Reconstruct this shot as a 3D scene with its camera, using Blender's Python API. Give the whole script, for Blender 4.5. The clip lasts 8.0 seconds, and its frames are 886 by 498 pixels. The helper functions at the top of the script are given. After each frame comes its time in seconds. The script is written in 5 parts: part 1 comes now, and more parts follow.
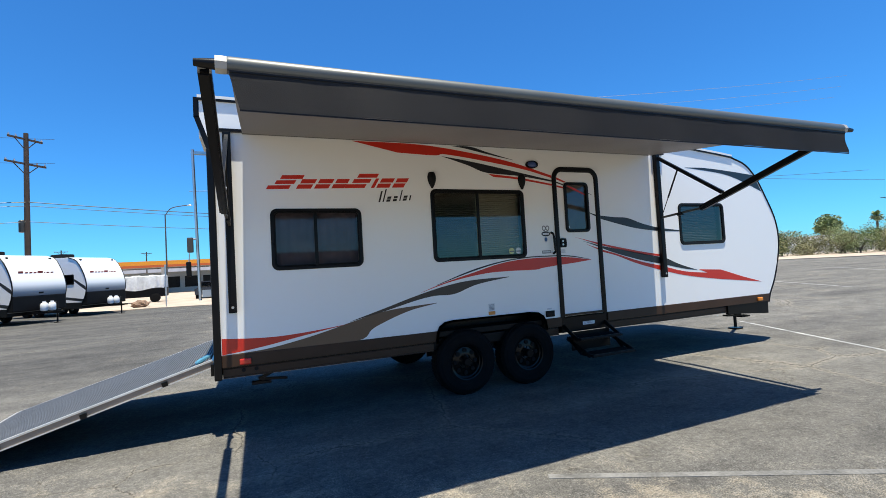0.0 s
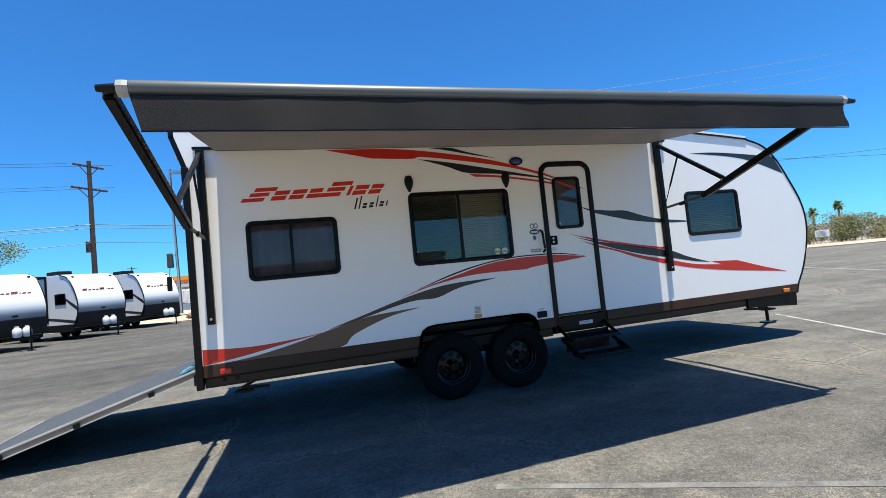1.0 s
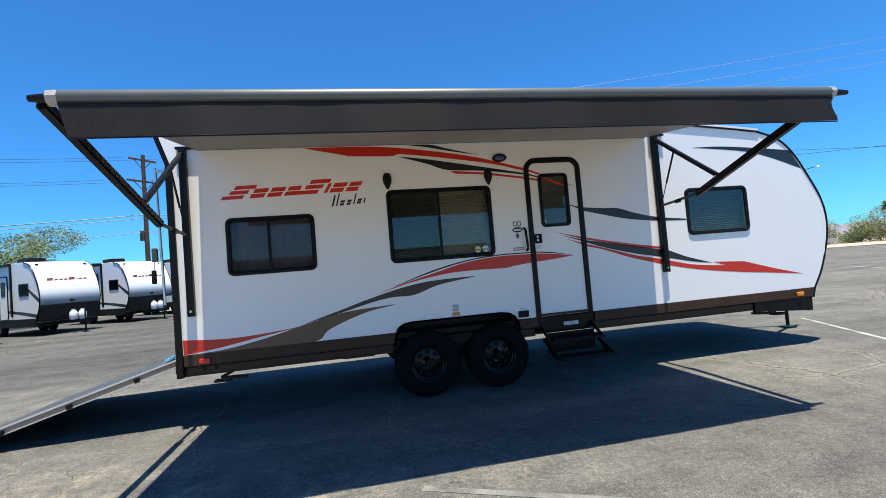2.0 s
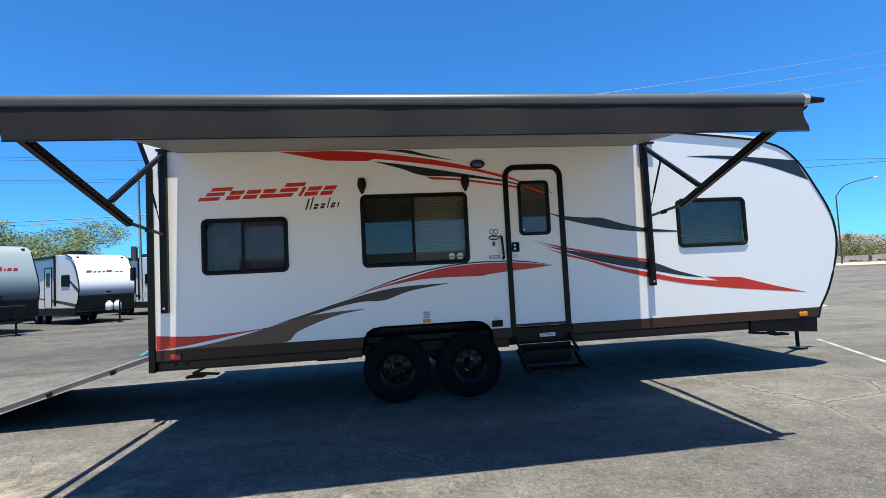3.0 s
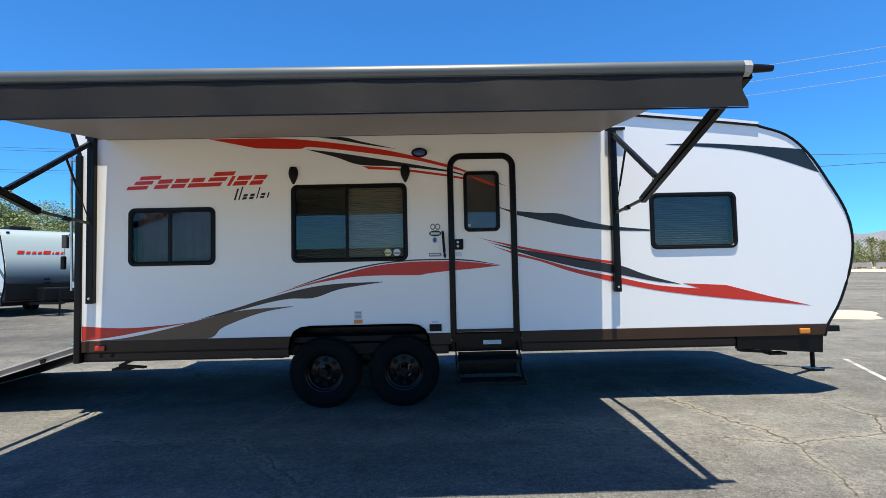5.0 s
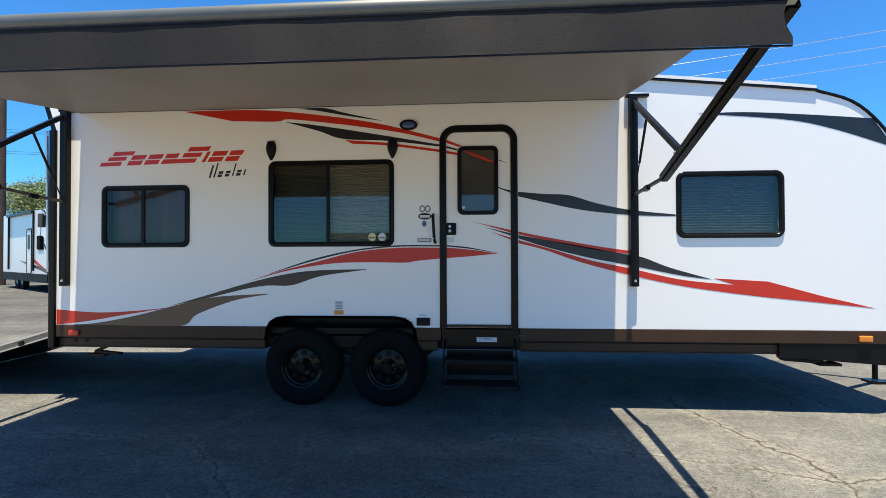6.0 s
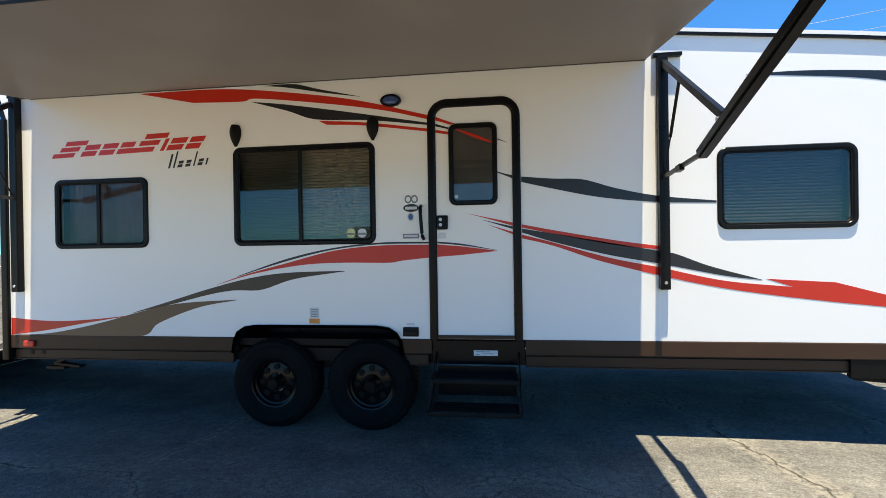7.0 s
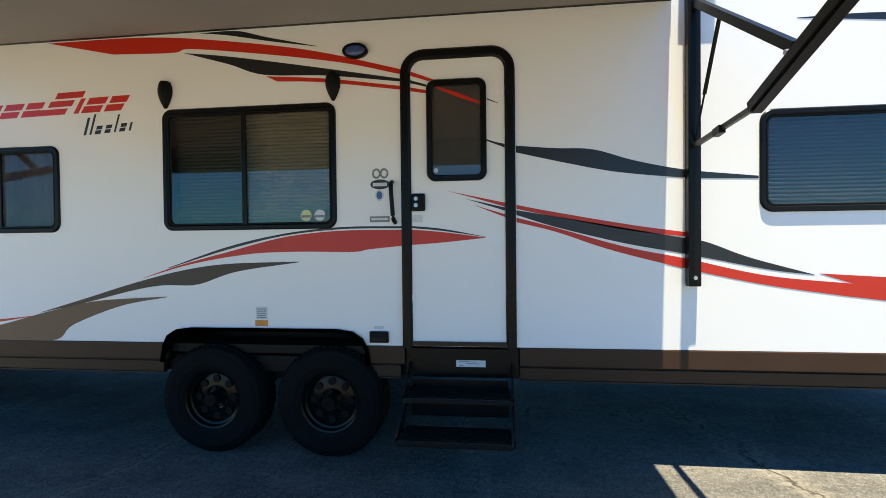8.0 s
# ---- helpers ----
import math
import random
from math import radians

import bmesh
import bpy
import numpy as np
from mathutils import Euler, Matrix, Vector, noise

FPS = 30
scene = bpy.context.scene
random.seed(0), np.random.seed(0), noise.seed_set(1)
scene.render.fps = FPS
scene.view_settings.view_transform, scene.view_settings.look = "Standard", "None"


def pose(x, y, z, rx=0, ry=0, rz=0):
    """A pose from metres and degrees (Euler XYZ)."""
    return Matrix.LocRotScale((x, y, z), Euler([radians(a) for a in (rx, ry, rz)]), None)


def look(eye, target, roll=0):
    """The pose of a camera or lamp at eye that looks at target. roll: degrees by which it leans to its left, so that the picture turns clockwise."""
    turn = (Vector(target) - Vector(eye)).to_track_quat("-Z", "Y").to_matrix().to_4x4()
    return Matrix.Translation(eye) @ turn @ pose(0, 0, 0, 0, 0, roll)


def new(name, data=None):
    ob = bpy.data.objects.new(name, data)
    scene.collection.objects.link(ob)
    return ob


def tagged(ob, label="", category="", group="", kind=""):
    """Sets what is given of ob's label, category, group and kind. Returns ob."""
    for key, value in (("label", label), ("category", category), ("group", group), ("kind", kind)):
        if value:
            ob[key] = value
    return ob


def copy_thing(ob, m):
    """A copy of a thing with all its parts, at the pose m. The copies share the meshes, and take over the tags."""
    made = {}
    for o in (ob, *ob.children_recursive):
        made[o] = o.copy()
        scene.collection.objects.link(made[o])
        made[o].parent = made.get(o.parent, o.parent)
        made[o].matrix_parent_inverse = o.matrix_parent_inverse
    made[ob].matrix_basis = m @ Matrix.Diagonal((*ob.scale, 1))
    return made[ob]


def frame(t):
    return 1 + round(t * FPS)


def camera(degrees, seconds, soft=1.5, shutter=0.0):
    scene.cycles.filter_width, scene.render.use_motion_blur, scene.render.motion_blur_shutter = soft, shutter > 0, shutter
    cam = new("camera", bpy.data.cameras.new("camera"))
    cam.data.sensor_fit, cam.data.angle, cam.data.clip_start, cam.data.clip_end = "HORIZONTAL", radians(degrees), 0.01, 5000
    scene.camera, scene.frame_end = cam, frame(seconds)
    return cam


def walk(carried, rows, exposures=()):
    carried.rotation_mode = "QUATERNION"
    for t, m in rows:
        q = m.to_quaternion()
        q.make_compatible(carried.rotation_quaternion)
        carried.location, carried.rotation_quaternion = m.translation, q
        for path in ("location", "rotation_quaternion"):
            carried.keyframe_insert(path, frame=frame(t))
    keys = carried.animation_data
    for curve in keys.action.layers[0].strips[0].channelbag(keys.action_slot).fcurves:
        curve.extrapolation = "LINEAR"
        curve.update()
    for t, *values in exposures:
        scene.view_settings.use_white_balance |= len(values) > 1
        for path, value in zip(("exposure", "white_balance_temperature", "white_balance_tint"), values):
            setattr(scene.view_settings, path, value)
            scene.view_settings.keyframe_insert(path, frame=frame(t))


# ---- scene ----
cam = camera(87.2, 8.0, soft=0.6)
PATH = [
    (0, (-0.033, 0.084, 1.549), (0.739, 1.927, 1.628), -3.3),
    (0.5, (0.347, -0.03, 1.53), (1.012, 1.854, 1.619), -4.7),
    (1, (0.742, -0.119, 1.514), (1.324, 1.792, 1.614), -5.7),
    (1.5, (1.133, -0.22, 1.523), (1.618, 1.719, 1.597), -5.4),
    (3, (2.26, -0.378, 1.501), (2.512, 1.603, 1.607), -2.9),
    (3.5, (2.655, -0.323, 1.509), (2.837, 1.665, 1.632), -2.1),
    (4, (3.067, -0.298, 1.515), (3.191, 1.695, 1.64), -2.2),
    (4.5, (3.392, -0.186, 1.497), (3.448, 1.811, 1.597), -2.0),
    (4.7, (3.475, -0.115, 1.501), (3.531, 1.882, 1.597), -1.5),
    (5.8, (4.037, 0.441, 1.53), (3.933, 2.438, 1.568), -0.5),
    (6, (4.121, 0.596, 1.525), (3.982, 2.591, 1.551), -0.2),
    (6.5, (4.238, 0.974, 1.548), (4.053, 2.965, 1.548), -1.1),
    (7, (4.389, 1.339, 1.575), (4.132, 3.323, 1.568), -0.9),
    (7.5, (4.432, 1.718, 1.513), (4.174, 3.701, 1.494), -0.7),
    (8, (4.414, 2.092, 1.508), (4.183, 4.079, 1.481), -0.6),
]
walk(cam, [(t, look(eye, target, roll)) for t, eye, target, roll in PATH], exposures=[(0.0, 0.8, 7000, 8), (3.0, 0.88, 7000, 8), (4.7, 0.94, 7100, 8), (6.0, 1.1, 7500, 7.5), (8.0, 1.38, 8300, 6)])

# ---- world and sun ----
SUN = Vector((0.026, -0.165, 1.0)).normalized()
ELEV = math.asin(SUN.z)
AZIM = math.atan2(SUN.x, SUN.y)
world = bpy.data.worlds.new("sky")
scene.world = world
world.use_nodes = True
wn, wl = world.node_tree.nodes, world.node_tree.links
sky = wn.new("ShaderNodeTexSky")
sky.sky_type, sky.sun_disc = "NISHITA", False
sky.sun_elevation, sky.sun_rotation = ELEV, AZIM
sky.air_density, sky.dust_density, sky.ozone_density = 1.0, 0.1, 2.0
tint = wn.new("ShaderNodeMix")
tint.data_type, tint.blend_type = "RGBA", "MULTIPLY"
tint.inputs["Factor"].default_value, tint.inputs["B"].default_value = 1.0, (0.22, 0.76, 1.36, 1)
wl.new(sky.outputs[0], tint.inputs["A"])
wl.new(tint.outputs["Result"], wn["Background"].inputs[0])
wn["Background"].inputs[1].default_value = 0.084
sun = new("sun", bpy.data.lights.new("sun", "SUN"))
sun.data.energy, sun.data.angle, sun.data.color = 5.0, radians(0.53), (1.0, 0.965, 0.865)
sun.matrix_world = look(SUN * 50, (0, 0, 0))


# ---- materials ----
def mat(name, base, rough=0.5, metal=0.0, vary=0.12, scale=6.0, bump=0.0, fine=120.0, spec=0.5, second=None, amount=0.5, wear=0.08):
    """A Principled material whose colour drifts at two scales, with fine relief."""
    m = bpy.data.materials.new(name)
    m.use_nodes = True
    n, l = m.node_tree.nodes, m.node_tree.links
    b = n["Principled BSDF"]
    b.inputs["Metallic"].default_value = metal
    b.inputs["Specular IOR Level"].default_value = spec
    co = n.new("ShaderNodeTexCoord")
    big, small = n.new("ShaderNodeTexNoise"), n.new("ShaderNodeTexNoise")
    for tex, s, d in ((big, scale, 5), (small, fine, 4)):
        tex.inputs["Scale"].default_value, tex.inputs["Detail"].default_value = s, d
        l.new(co.outputs["Object"], tex.inputs["Vector"])
    add = n.new("ShaderNodeMath")
    add.operation = "ADD"
    l.new(big.outputs[0], add.inputs[0])
    half = n.new("ShaderNodeMath")
    half.operation, half.inputs[1].default_value = "MULTIPLY", 0.5
    l.new(small.outputs[0], half.inputs[0])
    l.new(half.outputs[0], add.inputs[1])
    ramp = n.new("ShaderNodeValToRGB")
    lo = [c * (1 - vary) for c in base]
    hi = [min(1, c * (1 + vary)) for c in (second or base)]
    if second:
        hi = [b0 + (s0 - b0) * amount for b0, s0 in zip(base, second)]
    ramp.color_ramp.elements[0].position, ramp.color_ramp.elements[1].position = 0.5, 1.0
    ramp.color_ramp.elements[0].color, ramp.color_ramp.elements[1].color = (*lo, 1), (*hi, 1)
    l.new(add.outputs[0], ramp.inputs[0])
    l.new(ramp.outputs[0], b.inputs["Base Color"])
    rr = n.new("ShaderNodeMapRange")
    rr.inputs["To Min"].default_value, rr.inputs["To Max"].default_value = max(0.02, rough - wear), min(1, rough + wear)
    l.new(big.outputs[0], rr.inputs["Value"])
    l.new(rr.outputs[0], b.inputs["Roughness"])
    if bump:
        bp = n.new("ShaderNodeBump")
        bp.inputs["Strength"].default_value, bp.inputs["Distance"].default_value = bump, 0.01
        l.new(small.outputs[0], bp.inputs["Height"])
        l.new(bp.outputs[0], b.inputs["Normal"])
    return m


def asphalt_material():
    m = bpy.data.materials.new("old_asphalt")
    m.use_nodes = True
    n, l = m.node_tree.nodes, m.node_tree.links
    b = n["Principled BSDF"]
    co = n.new("ShaderNodeTexCoord")

    def tex(kind, scale, detail=5.0, rough=0.6, stretch=None):
        t = n.new(kind)
        t.inputs["Scale"].default_value = scale
        if kind == "ShaderNodeTexNoise":
            t.inputs["Detail"].default_value, t.inputs["Roughness"].default_value = detail, rough
        src = co.outputs["Object"]
        if stretch:
            mp = n.new("ShaderNodeMapping")
            mp.inputs["Scale"].default_value, mp.inputs["Rotation"].default_value = stretch, (0, 0, 0.35)
            l.new(src, mp.inputs["Vector"])
            src = mp.outputs[0]
        l.new(src, t.inputs["Vector"])
        return t

    def ramp(src, stops):
        r = n.new("ShaderNodeValToRGB")
        e = r.color_ramp.elements
        while len(e) < len(stops):
            e.new(0.5)
        for k, (p, c) in enumerate(stops):
            e[k].position, e[k].color = p, (*c, 1)
        l.new(src, r.inputs[0])
        return r

    def mix(kind, a, c, fac):
        x = n.new("ShaderNodeMix")
        x.data_type, x.blend_type = "RGBA", kind
        for sock, v in ((x.inputs["Factor"], fac), (x.inputs["A"], a), (x.inputs["B"], c)):
            if isinstance(v, (float, int)):
                sock.default_value = v
            elif isinstance(v, tuple):
                sock.default_value = (*v, 1)
            else:
                l.new(v, sock)
        return x.outputs["Result"]

    broad = tex("ShaderNodeTexNoise", 0.16, 6, 0.65)
    streak = tex("ShaderNodeTexNoise", 0.6, 6, 0.65, (0.25, 1.5, 1))
    mid = tex("ShaderNodeTexNoise", 2.3, 7, 0.72)
    coarse = tex("ShaderNodeTexNoise", 22, 4, 0.75)
    grit = tex("ShaderNodeTexNoise", 85, 3, 0.8)
    stone = tex("ShaderNodeTexVoronoi", 110)
    base = ramp(broad.outputs[0], [(0.3, (0.11, 0.108, 0.106)), (0.5, (0.132, 0.1295, 0.1265)), (0.72, (0.168, 0.1645, 0.159))]).outputs[0]
    base = mix("MULTIPLY", base, ramp(streak.outputs[0], [(0.34, (0.68, 0.68, 0.69)), (0.66, (1.25, 1.24, 1.2))]).outputs[0], 0.8)
    base = mix("MULTIPLY", base, ramp(mid.outputs[0], [(0.34, (0.7, 0.7, 0.7)), (0.66, (1.25, 1.25, 1.23))]).outputs[0], 0.8)
    base = mix("MULTIPLY", base, ramp(coarse.outputs[0], [(0.34, (0.6, 0.6, 0.6)), (0.66, (1.4, 1.39, 1.36))]).outputs[0], 0.7)
    base = mix("MULTIPLY", base, ramp(grit.outputs[0], [(0.34, (0.3, 0.3, 0.3)), (0.66, (1.7, 1.69, 1.65))]).outputs[0], 0.7)
    chips = ramp(stone.outputs["Color"], [(0.8, (0, 0, 0)), (0.9, (1, 1, 1))]).outputs[0]
    base = mix("MIX", base, (0.3, 0.296, 0.288), mix("MULTIPLY", chips, (0.4, 0.4, 0.4), 1.0))
    # fine net of cracks, with sand caught beside them
    warp = tex("ShaderNodeTexNoise", 1.7, 6, 0.65)
    cv = n.new("ShaderNodeTexVoronoi")
    cv.feature, cv.inputs["Scale"].default_value = "DISTANCE_TO_EDGE", 0.5
    off = mix("MIX", co.outputs["Object"], warp.outputs["Color"], 0.22)
    l.new(off, cv.inputs["Vector"])
    gate = ramp(broad.outputs[0], [(0.46, (0, 0, 0)), (0.54, (1, 1, 1))]).outputs[0]
    near = mix("MULTIPLY", ramp(cv.outputs["Distance"], [(0.0, (0.6, 0.6, 0.6)), (0.035, (0, 0, 0))]).outputs[0], gate, 1.0)
    rough_edge = ramp(coarse.outputs[0], [(0.42, (0, 0, 0)), (0.55, (1, 1, 1))]).outputs[0]
    base = mix("MIX", base, (0.3, 0.27, 0.22), mix("MULTIPLY", near, rough_edge, 1.0))
    crack = mix("MULTIPLY", ramp(cv.outputs["Distance"], [(0.0, (1, 1, 1)), (0.004, (0, 0, 0))]).outputs[0], gate, 1.0)
    base = mix("MIX", base, (0.05, 0.047, 0.044), crack)
    # closer-set weathering cracks in the oldest stretches
    cw = n.new("ShaderNodeTexVoronoi")
    cw.feature, cw.inputs["Scale"].default_value = "DISTANCE_TO_EDGE", 1.7
    l.new(mix("MIX", co.outputs["Object"], warp.outputs["Color"], 0.3), cw.inputs["Vector"])
    worn = ramp(streak.outputs[0], [(0.5, (0, 0, 0)), (0.58, (1, 1, 1))]).outputs[0]
    pale = mix("MULTIPLY", ramp(cw.outputs["Distance"], [(0.0, (0.5, 0.5, 0.5)), (0.04, (0, 0, 0))]).outputs[0], worn, 1.0)
    base = mix("MIX", base, (0.26, 0.235, 0.195), mix("MULTIPLY", pale, rough_edge, 1.0))
    fine_crack = mix("MULTIPLY", ramp(cw.outputs["Distance"], [(0.0, (0.85, 0.85, 0.85)), (0.012, (0, 0, 0))]).outputs[0], worn, 1.0)
    base = mix("MIX", base, (0.035, 0.033, 0.03), fine_crack)
    # sand blown over worn places, and the sandy margin along the lot's near edge
    sand = tex("ShaderNodeTexNoise", 0.42, 7, 0.62)
    sep = n.new("ShaderNodeSeparateXYZ")
    l.new(co.outputs["Object"], sep.inputs[0])

    def math_node(op, a, c):
        q = n.new("ShaderNodeMath")
        q.operation = op
        for k, v in enumerate((a, c)):
            if isinstance(v, (float, int)):
                q.inputs[k].default_value = v
            else:
                l.new(v, q.inputs[k])
        return q.outputs[0]
    margin = math_node("SUBTRACT", math_node("SUBTRACT", 3.74, math_node("MULTIPLY", sep.outputs["X"], 0.52)), sep.outputs["Y"])
    margin = math_node("MULTIPLY", margin, 0.35)
    edge_wave = math_node("MULTIPLY", math_node("SUBTRACT", mid.outputs[0], 0.5), 1.6)
    fade = math_node("MAXIMUM", math_node("SUBTRACT", 1.2, margin), 0.3)
    margin = math_node("MINIMUM", math_node("ADD", math_node("MINIMUM", margin, fade), edge_wave), 0.5)
    blown = math_node("ADD", math_node("MULTIPLY", math_node("SUBTRACT", sand.outputs[0], 0.66), 3.5), math_node("MULTIPLY", edge_wave, 0.5))
    both = math_node("MAXIMUM", margin, blown)
    grain = math_node("ADD", both, math_node("MULTIPLY", math_node("SUBTRACT", grit.outputs[0], 0.5), 1.2))
    sandy = ramp(grain, [(0.0, (0, 0, 0)), (0.45, (0.9, 0.9, 0.9))]).outputs[0]
    tone = ramp(coarse.outputs[0], [(0.3, (0.29, 0.24, 0.175)), (0.7, (0.46, 0.4, 0.31))]).outputs[0]
    # the older, darker surfacing of the storage yard
    yard = math_node("MULTIPLY", math_node("MULTIPLY", math_node("SUBTRACT", -0.4, sep.outputs["X"]), 0.6), 1.0)
    deep = math_node("MULTIPLY", math_node("SUBTRACT", sep.outputs["Y"], 8.0), 0.35)
    older = math_node("MINIMUM", math_node("MAXIMUM", math_node("MINIMUM", yard, deep), 0.0), 1.0)
    base = mix("MULTIPLY", base, (0.68, 0.69, 0.71), older)
    base = mix("MIX", base, tone, sandy)
    l.new(base, b.inputs["Base Color"])
    b.inputs["Roughness"].default_value = 0.88
    b.inputs["Specular IOR Level"].default_value = 0.06
    bp = n.new("ShaderNodeBump")
    bp.inputs["Strength"].default_value, bp.inputs["Distance"].default_value = 0.7, 0.012
    l.new(grit.outputs[0], bp.inputs["Height"])
    bp2 = n.new("ShaderNodeBump")
    bp2.invert = True
    bp2.inputs["Strength"].default_value, bp2.inputs["Distance"].default_value = 0.6, 0.02
    l.new(crack, bp2.inputs["Height"])
    l.new(bp.outputs[0], bp2.inputs["Normal"])
    l.new(bp2.outputs[0], b.inputs["Normal"])
    return m


def glass_material(name, tint, ior):
    """Tinted window glass: see-through by its tint, mirror-like by Fresnel."""
    m = bpy.data.materials.new(name)
    m.use_nodes = True
    n, l = m.node_tree.nodes, m.node_tree.links
    n.remove(n["Principled BSDF"])
    clear = n.new("ShaderNodeBsdfTransparent")
    gloss = n.new("ShaderNodeBsdfGlossy")
    mixer = n.new("ShaderNodeMixShader")
    fr = n.new("ShaderNodeFresnel")
    clear.inputs[0].default_value = (*tint, 1)
    gloss.inputs["Roughness"].default_value = 0.015
    fr.inputs["IOR"].default_value = ior
    l.new(fr.outputs[0], mixer.inputs[0])
    l.new(clear.outputs[0], mixer.inputs[1])
    l.new(gloss.outputs[0], mixer.inputs[2])
    l.new(mixer.outputs[0], n["Material Output"].inputs[0])
    return m


def leaf_material(name, lo, hi):
    m = mat(name, lo, 0.6, vary=0.2, scale=0.8, second=hi, amount=1.0)
    n, l = m.node_tree.nodes, m.node_tree.links
    b = n["Principled BSDF"]
    info, mul = n.new("ShaderNodeNewGeometry"), n.new("ShaderNodeMix")
    mul.data_type, mul.blend_type = "RGBA", "MULTIPLY"
    mul.inputs["Factor"].default_value = 0.4
    l.new(b.inputs["Base Color"].links[0].from_socket, mul.inputs["A"])
    l.new(info.outputs["Random Per Island"], mul.inputs["B"])
    l.new(mul.outputs["Result"], b.inputs["Base Color"])
    return m


def shaded_cap(name, stops, rough=0.28):
    """Gelcoat with the curve's shade put into its colour: dark foot, pale top."""
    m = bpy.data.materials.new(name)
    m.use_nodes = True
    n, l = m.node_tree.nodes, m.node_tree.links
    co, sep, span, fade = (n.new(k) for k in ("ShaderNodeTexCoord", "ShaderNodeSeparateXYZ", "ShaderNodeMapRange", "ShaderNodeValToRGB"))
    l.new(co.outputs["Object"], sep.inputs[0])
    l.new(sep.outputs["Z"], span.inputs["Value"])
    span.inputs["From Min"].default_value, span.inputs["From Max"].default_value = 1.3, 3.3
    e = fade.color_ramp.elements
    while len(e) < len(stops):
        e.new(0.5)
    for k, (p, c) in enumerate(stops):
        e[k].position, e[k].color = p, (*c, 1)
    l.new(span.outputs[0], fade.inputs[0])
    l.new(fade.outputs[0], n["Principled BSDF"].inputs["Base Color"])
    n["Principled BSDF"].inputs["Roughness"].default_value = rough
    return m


ASPHALT = asphalt_material()
WHITE = mat("white_fibreglass", (0.845, 0.84, 0.828), 0.3, vary=0.006, scale=0.7, fine=5, wear=0.02)
WHITE_CAP = mat("white_gelcoat", (0.8, 0.79, 0.77), 0.25, vary=0.006, scale=0.7, fine=5, wear=0.02)
# both caps carry painted shade, darkest where the nose turns under
GREY_SHADED = shaded_cap("grey_shaded_gelcoat", [(0.0, (0.05, 0.07, 0.085)), (0.25, (0.1, 0.135, 0.155)), (0.5, (0.2, 0.25, 0.27)), (0.8, (0.27, 0.33, 0.34))])
WHITE_SHADED = shaded_cap("white_shaded_gelcoat", [(0.0, (0.12, 0.14, 0.16)), (0.12, (0.3, 0.33, 0.36)), (0.27, (0.7, 0.72, 0.74)), (0.5, (0.8, 0.81, 0.82))])
BLACK = mat("black_powder_coat", (0.006, 0.006, 0.0065), 0.3, vary=0.25, scale=4, bump=0.05, spec=0.16)
BLACK_PLASTIC = mat("black_plastic", (0.007, 0.007, 0.0075), 0.5, vary=0.2, bump=0.08, fine=300, spec=0.14)
RUBBER = mat("tyre_rubber", (0.0065, 0.0065, 0.0068), 0.8, vary=0.3, scale=9, bump=0.2, fine=180, spec=0.1)
BROWN = mat("brown_skirt_metal", (0.052, 0.028, 0.0175), 0.4, spec=0.2, vary=0.15, scale=3)
CHASSIS = mat("chassis_steel", (0.01, 0.0085, 0.0075), 0.5, vary=0.25, scale=5, spec=0.15)
DECAL_RED = mat("red_vinyl", (0.58, 0.024, 0.01), 0.35, vary=0.06, scale=2)
DECAL_BLACK = mat("charcoal_vinyl", (0.014, 0.0145, 0.017), 0.32, vary=0.1, scale=2)
DECAL_FADED = mat("faded_red_vinyl", (0.2, 0.05, 0.045), 0.4, vary=0.1)
DECAL_DARK = mat("black_brown_vinyl", (0.03, 0.0185, 0.012), 0.35, vary=0.1, scale=2)
DECAL_BROWN = mat("brown_vinyl", (0.115, 0.064, 0.036), 0.35, vary=0.08, scale=2)
CANVAS = mat("charcoal_awning_vinyl", (0.029, 0.0265, 0.026), 0.7, vary=0.12, scale=2, bump=0.15, fine=260)
END_CAP = mat("grey_cast_end_cap", (0.32, 0.32, 0.31), 0.5, vary=0.1)
ROLLER = mat("grey_roller_vinyl", (0.085, 0.092, 0.088), 0.42, vary=0.1, scale=3)
CANVAS_UNDER = mat("grey_awning_underside", (0.125, 0.109, 0.094), 0.42, vary=0.14, scale=1.1, bump=0.06, fine=260, spec=0.6)
STEEL = mat("galvanised_steel", (0.55, 0.56, 0.57), 0.32, metal=0.9, vary=0.12, scale=7)
ALU = mat("mill_aluminium", (0.62, 0.6, 0.57), 0.42, metal=0.55, vary=0.1, scale=6)
ROD = mat("dull_grey_steel", (0.07, 0.066, 0.06), 0.45, metal=0.3, vary=0.15)
RAMP_WEB = mat("grey_brown_paint", (0.26, 0.19, 0.14), 0.5, vary=0.15)
TREAD = mat("ribbed_ramp_mat", (0.1, 0.108, 0.12), 0.5, vary=0.2, scale=6)
BLIND = mat("cream_blind", (0.66, 0.6, 0.45), 0.6, vary=0.05)
CURTAIN = mat("grey_curtain", (0.25, 0.22, 0.235), 0.9, vary=0.1)
BLIND_GREY = mat("grey_blind", (0.19, 0.18, 0.21), 0.6, vary=0.05)
DARK_IN = mat("dim_interior_panel", (0.3, 0.28, 0.25), 0.7)
GLASS = glass_material("tinted_glass", (0.6, 0.61, 0.62), 1.72)
SCREEN = glass_material("insect_screen", (0.5, 0.5, 0.5), 1.02)
GLASS_FAR = glass_material("smoked_glass", (0.1, 0.1, 0.11), 1.08)
GLASS_DARK = glass_material("dark_tinted_glass", (0.62, 0.6, 0.62), 1.5)
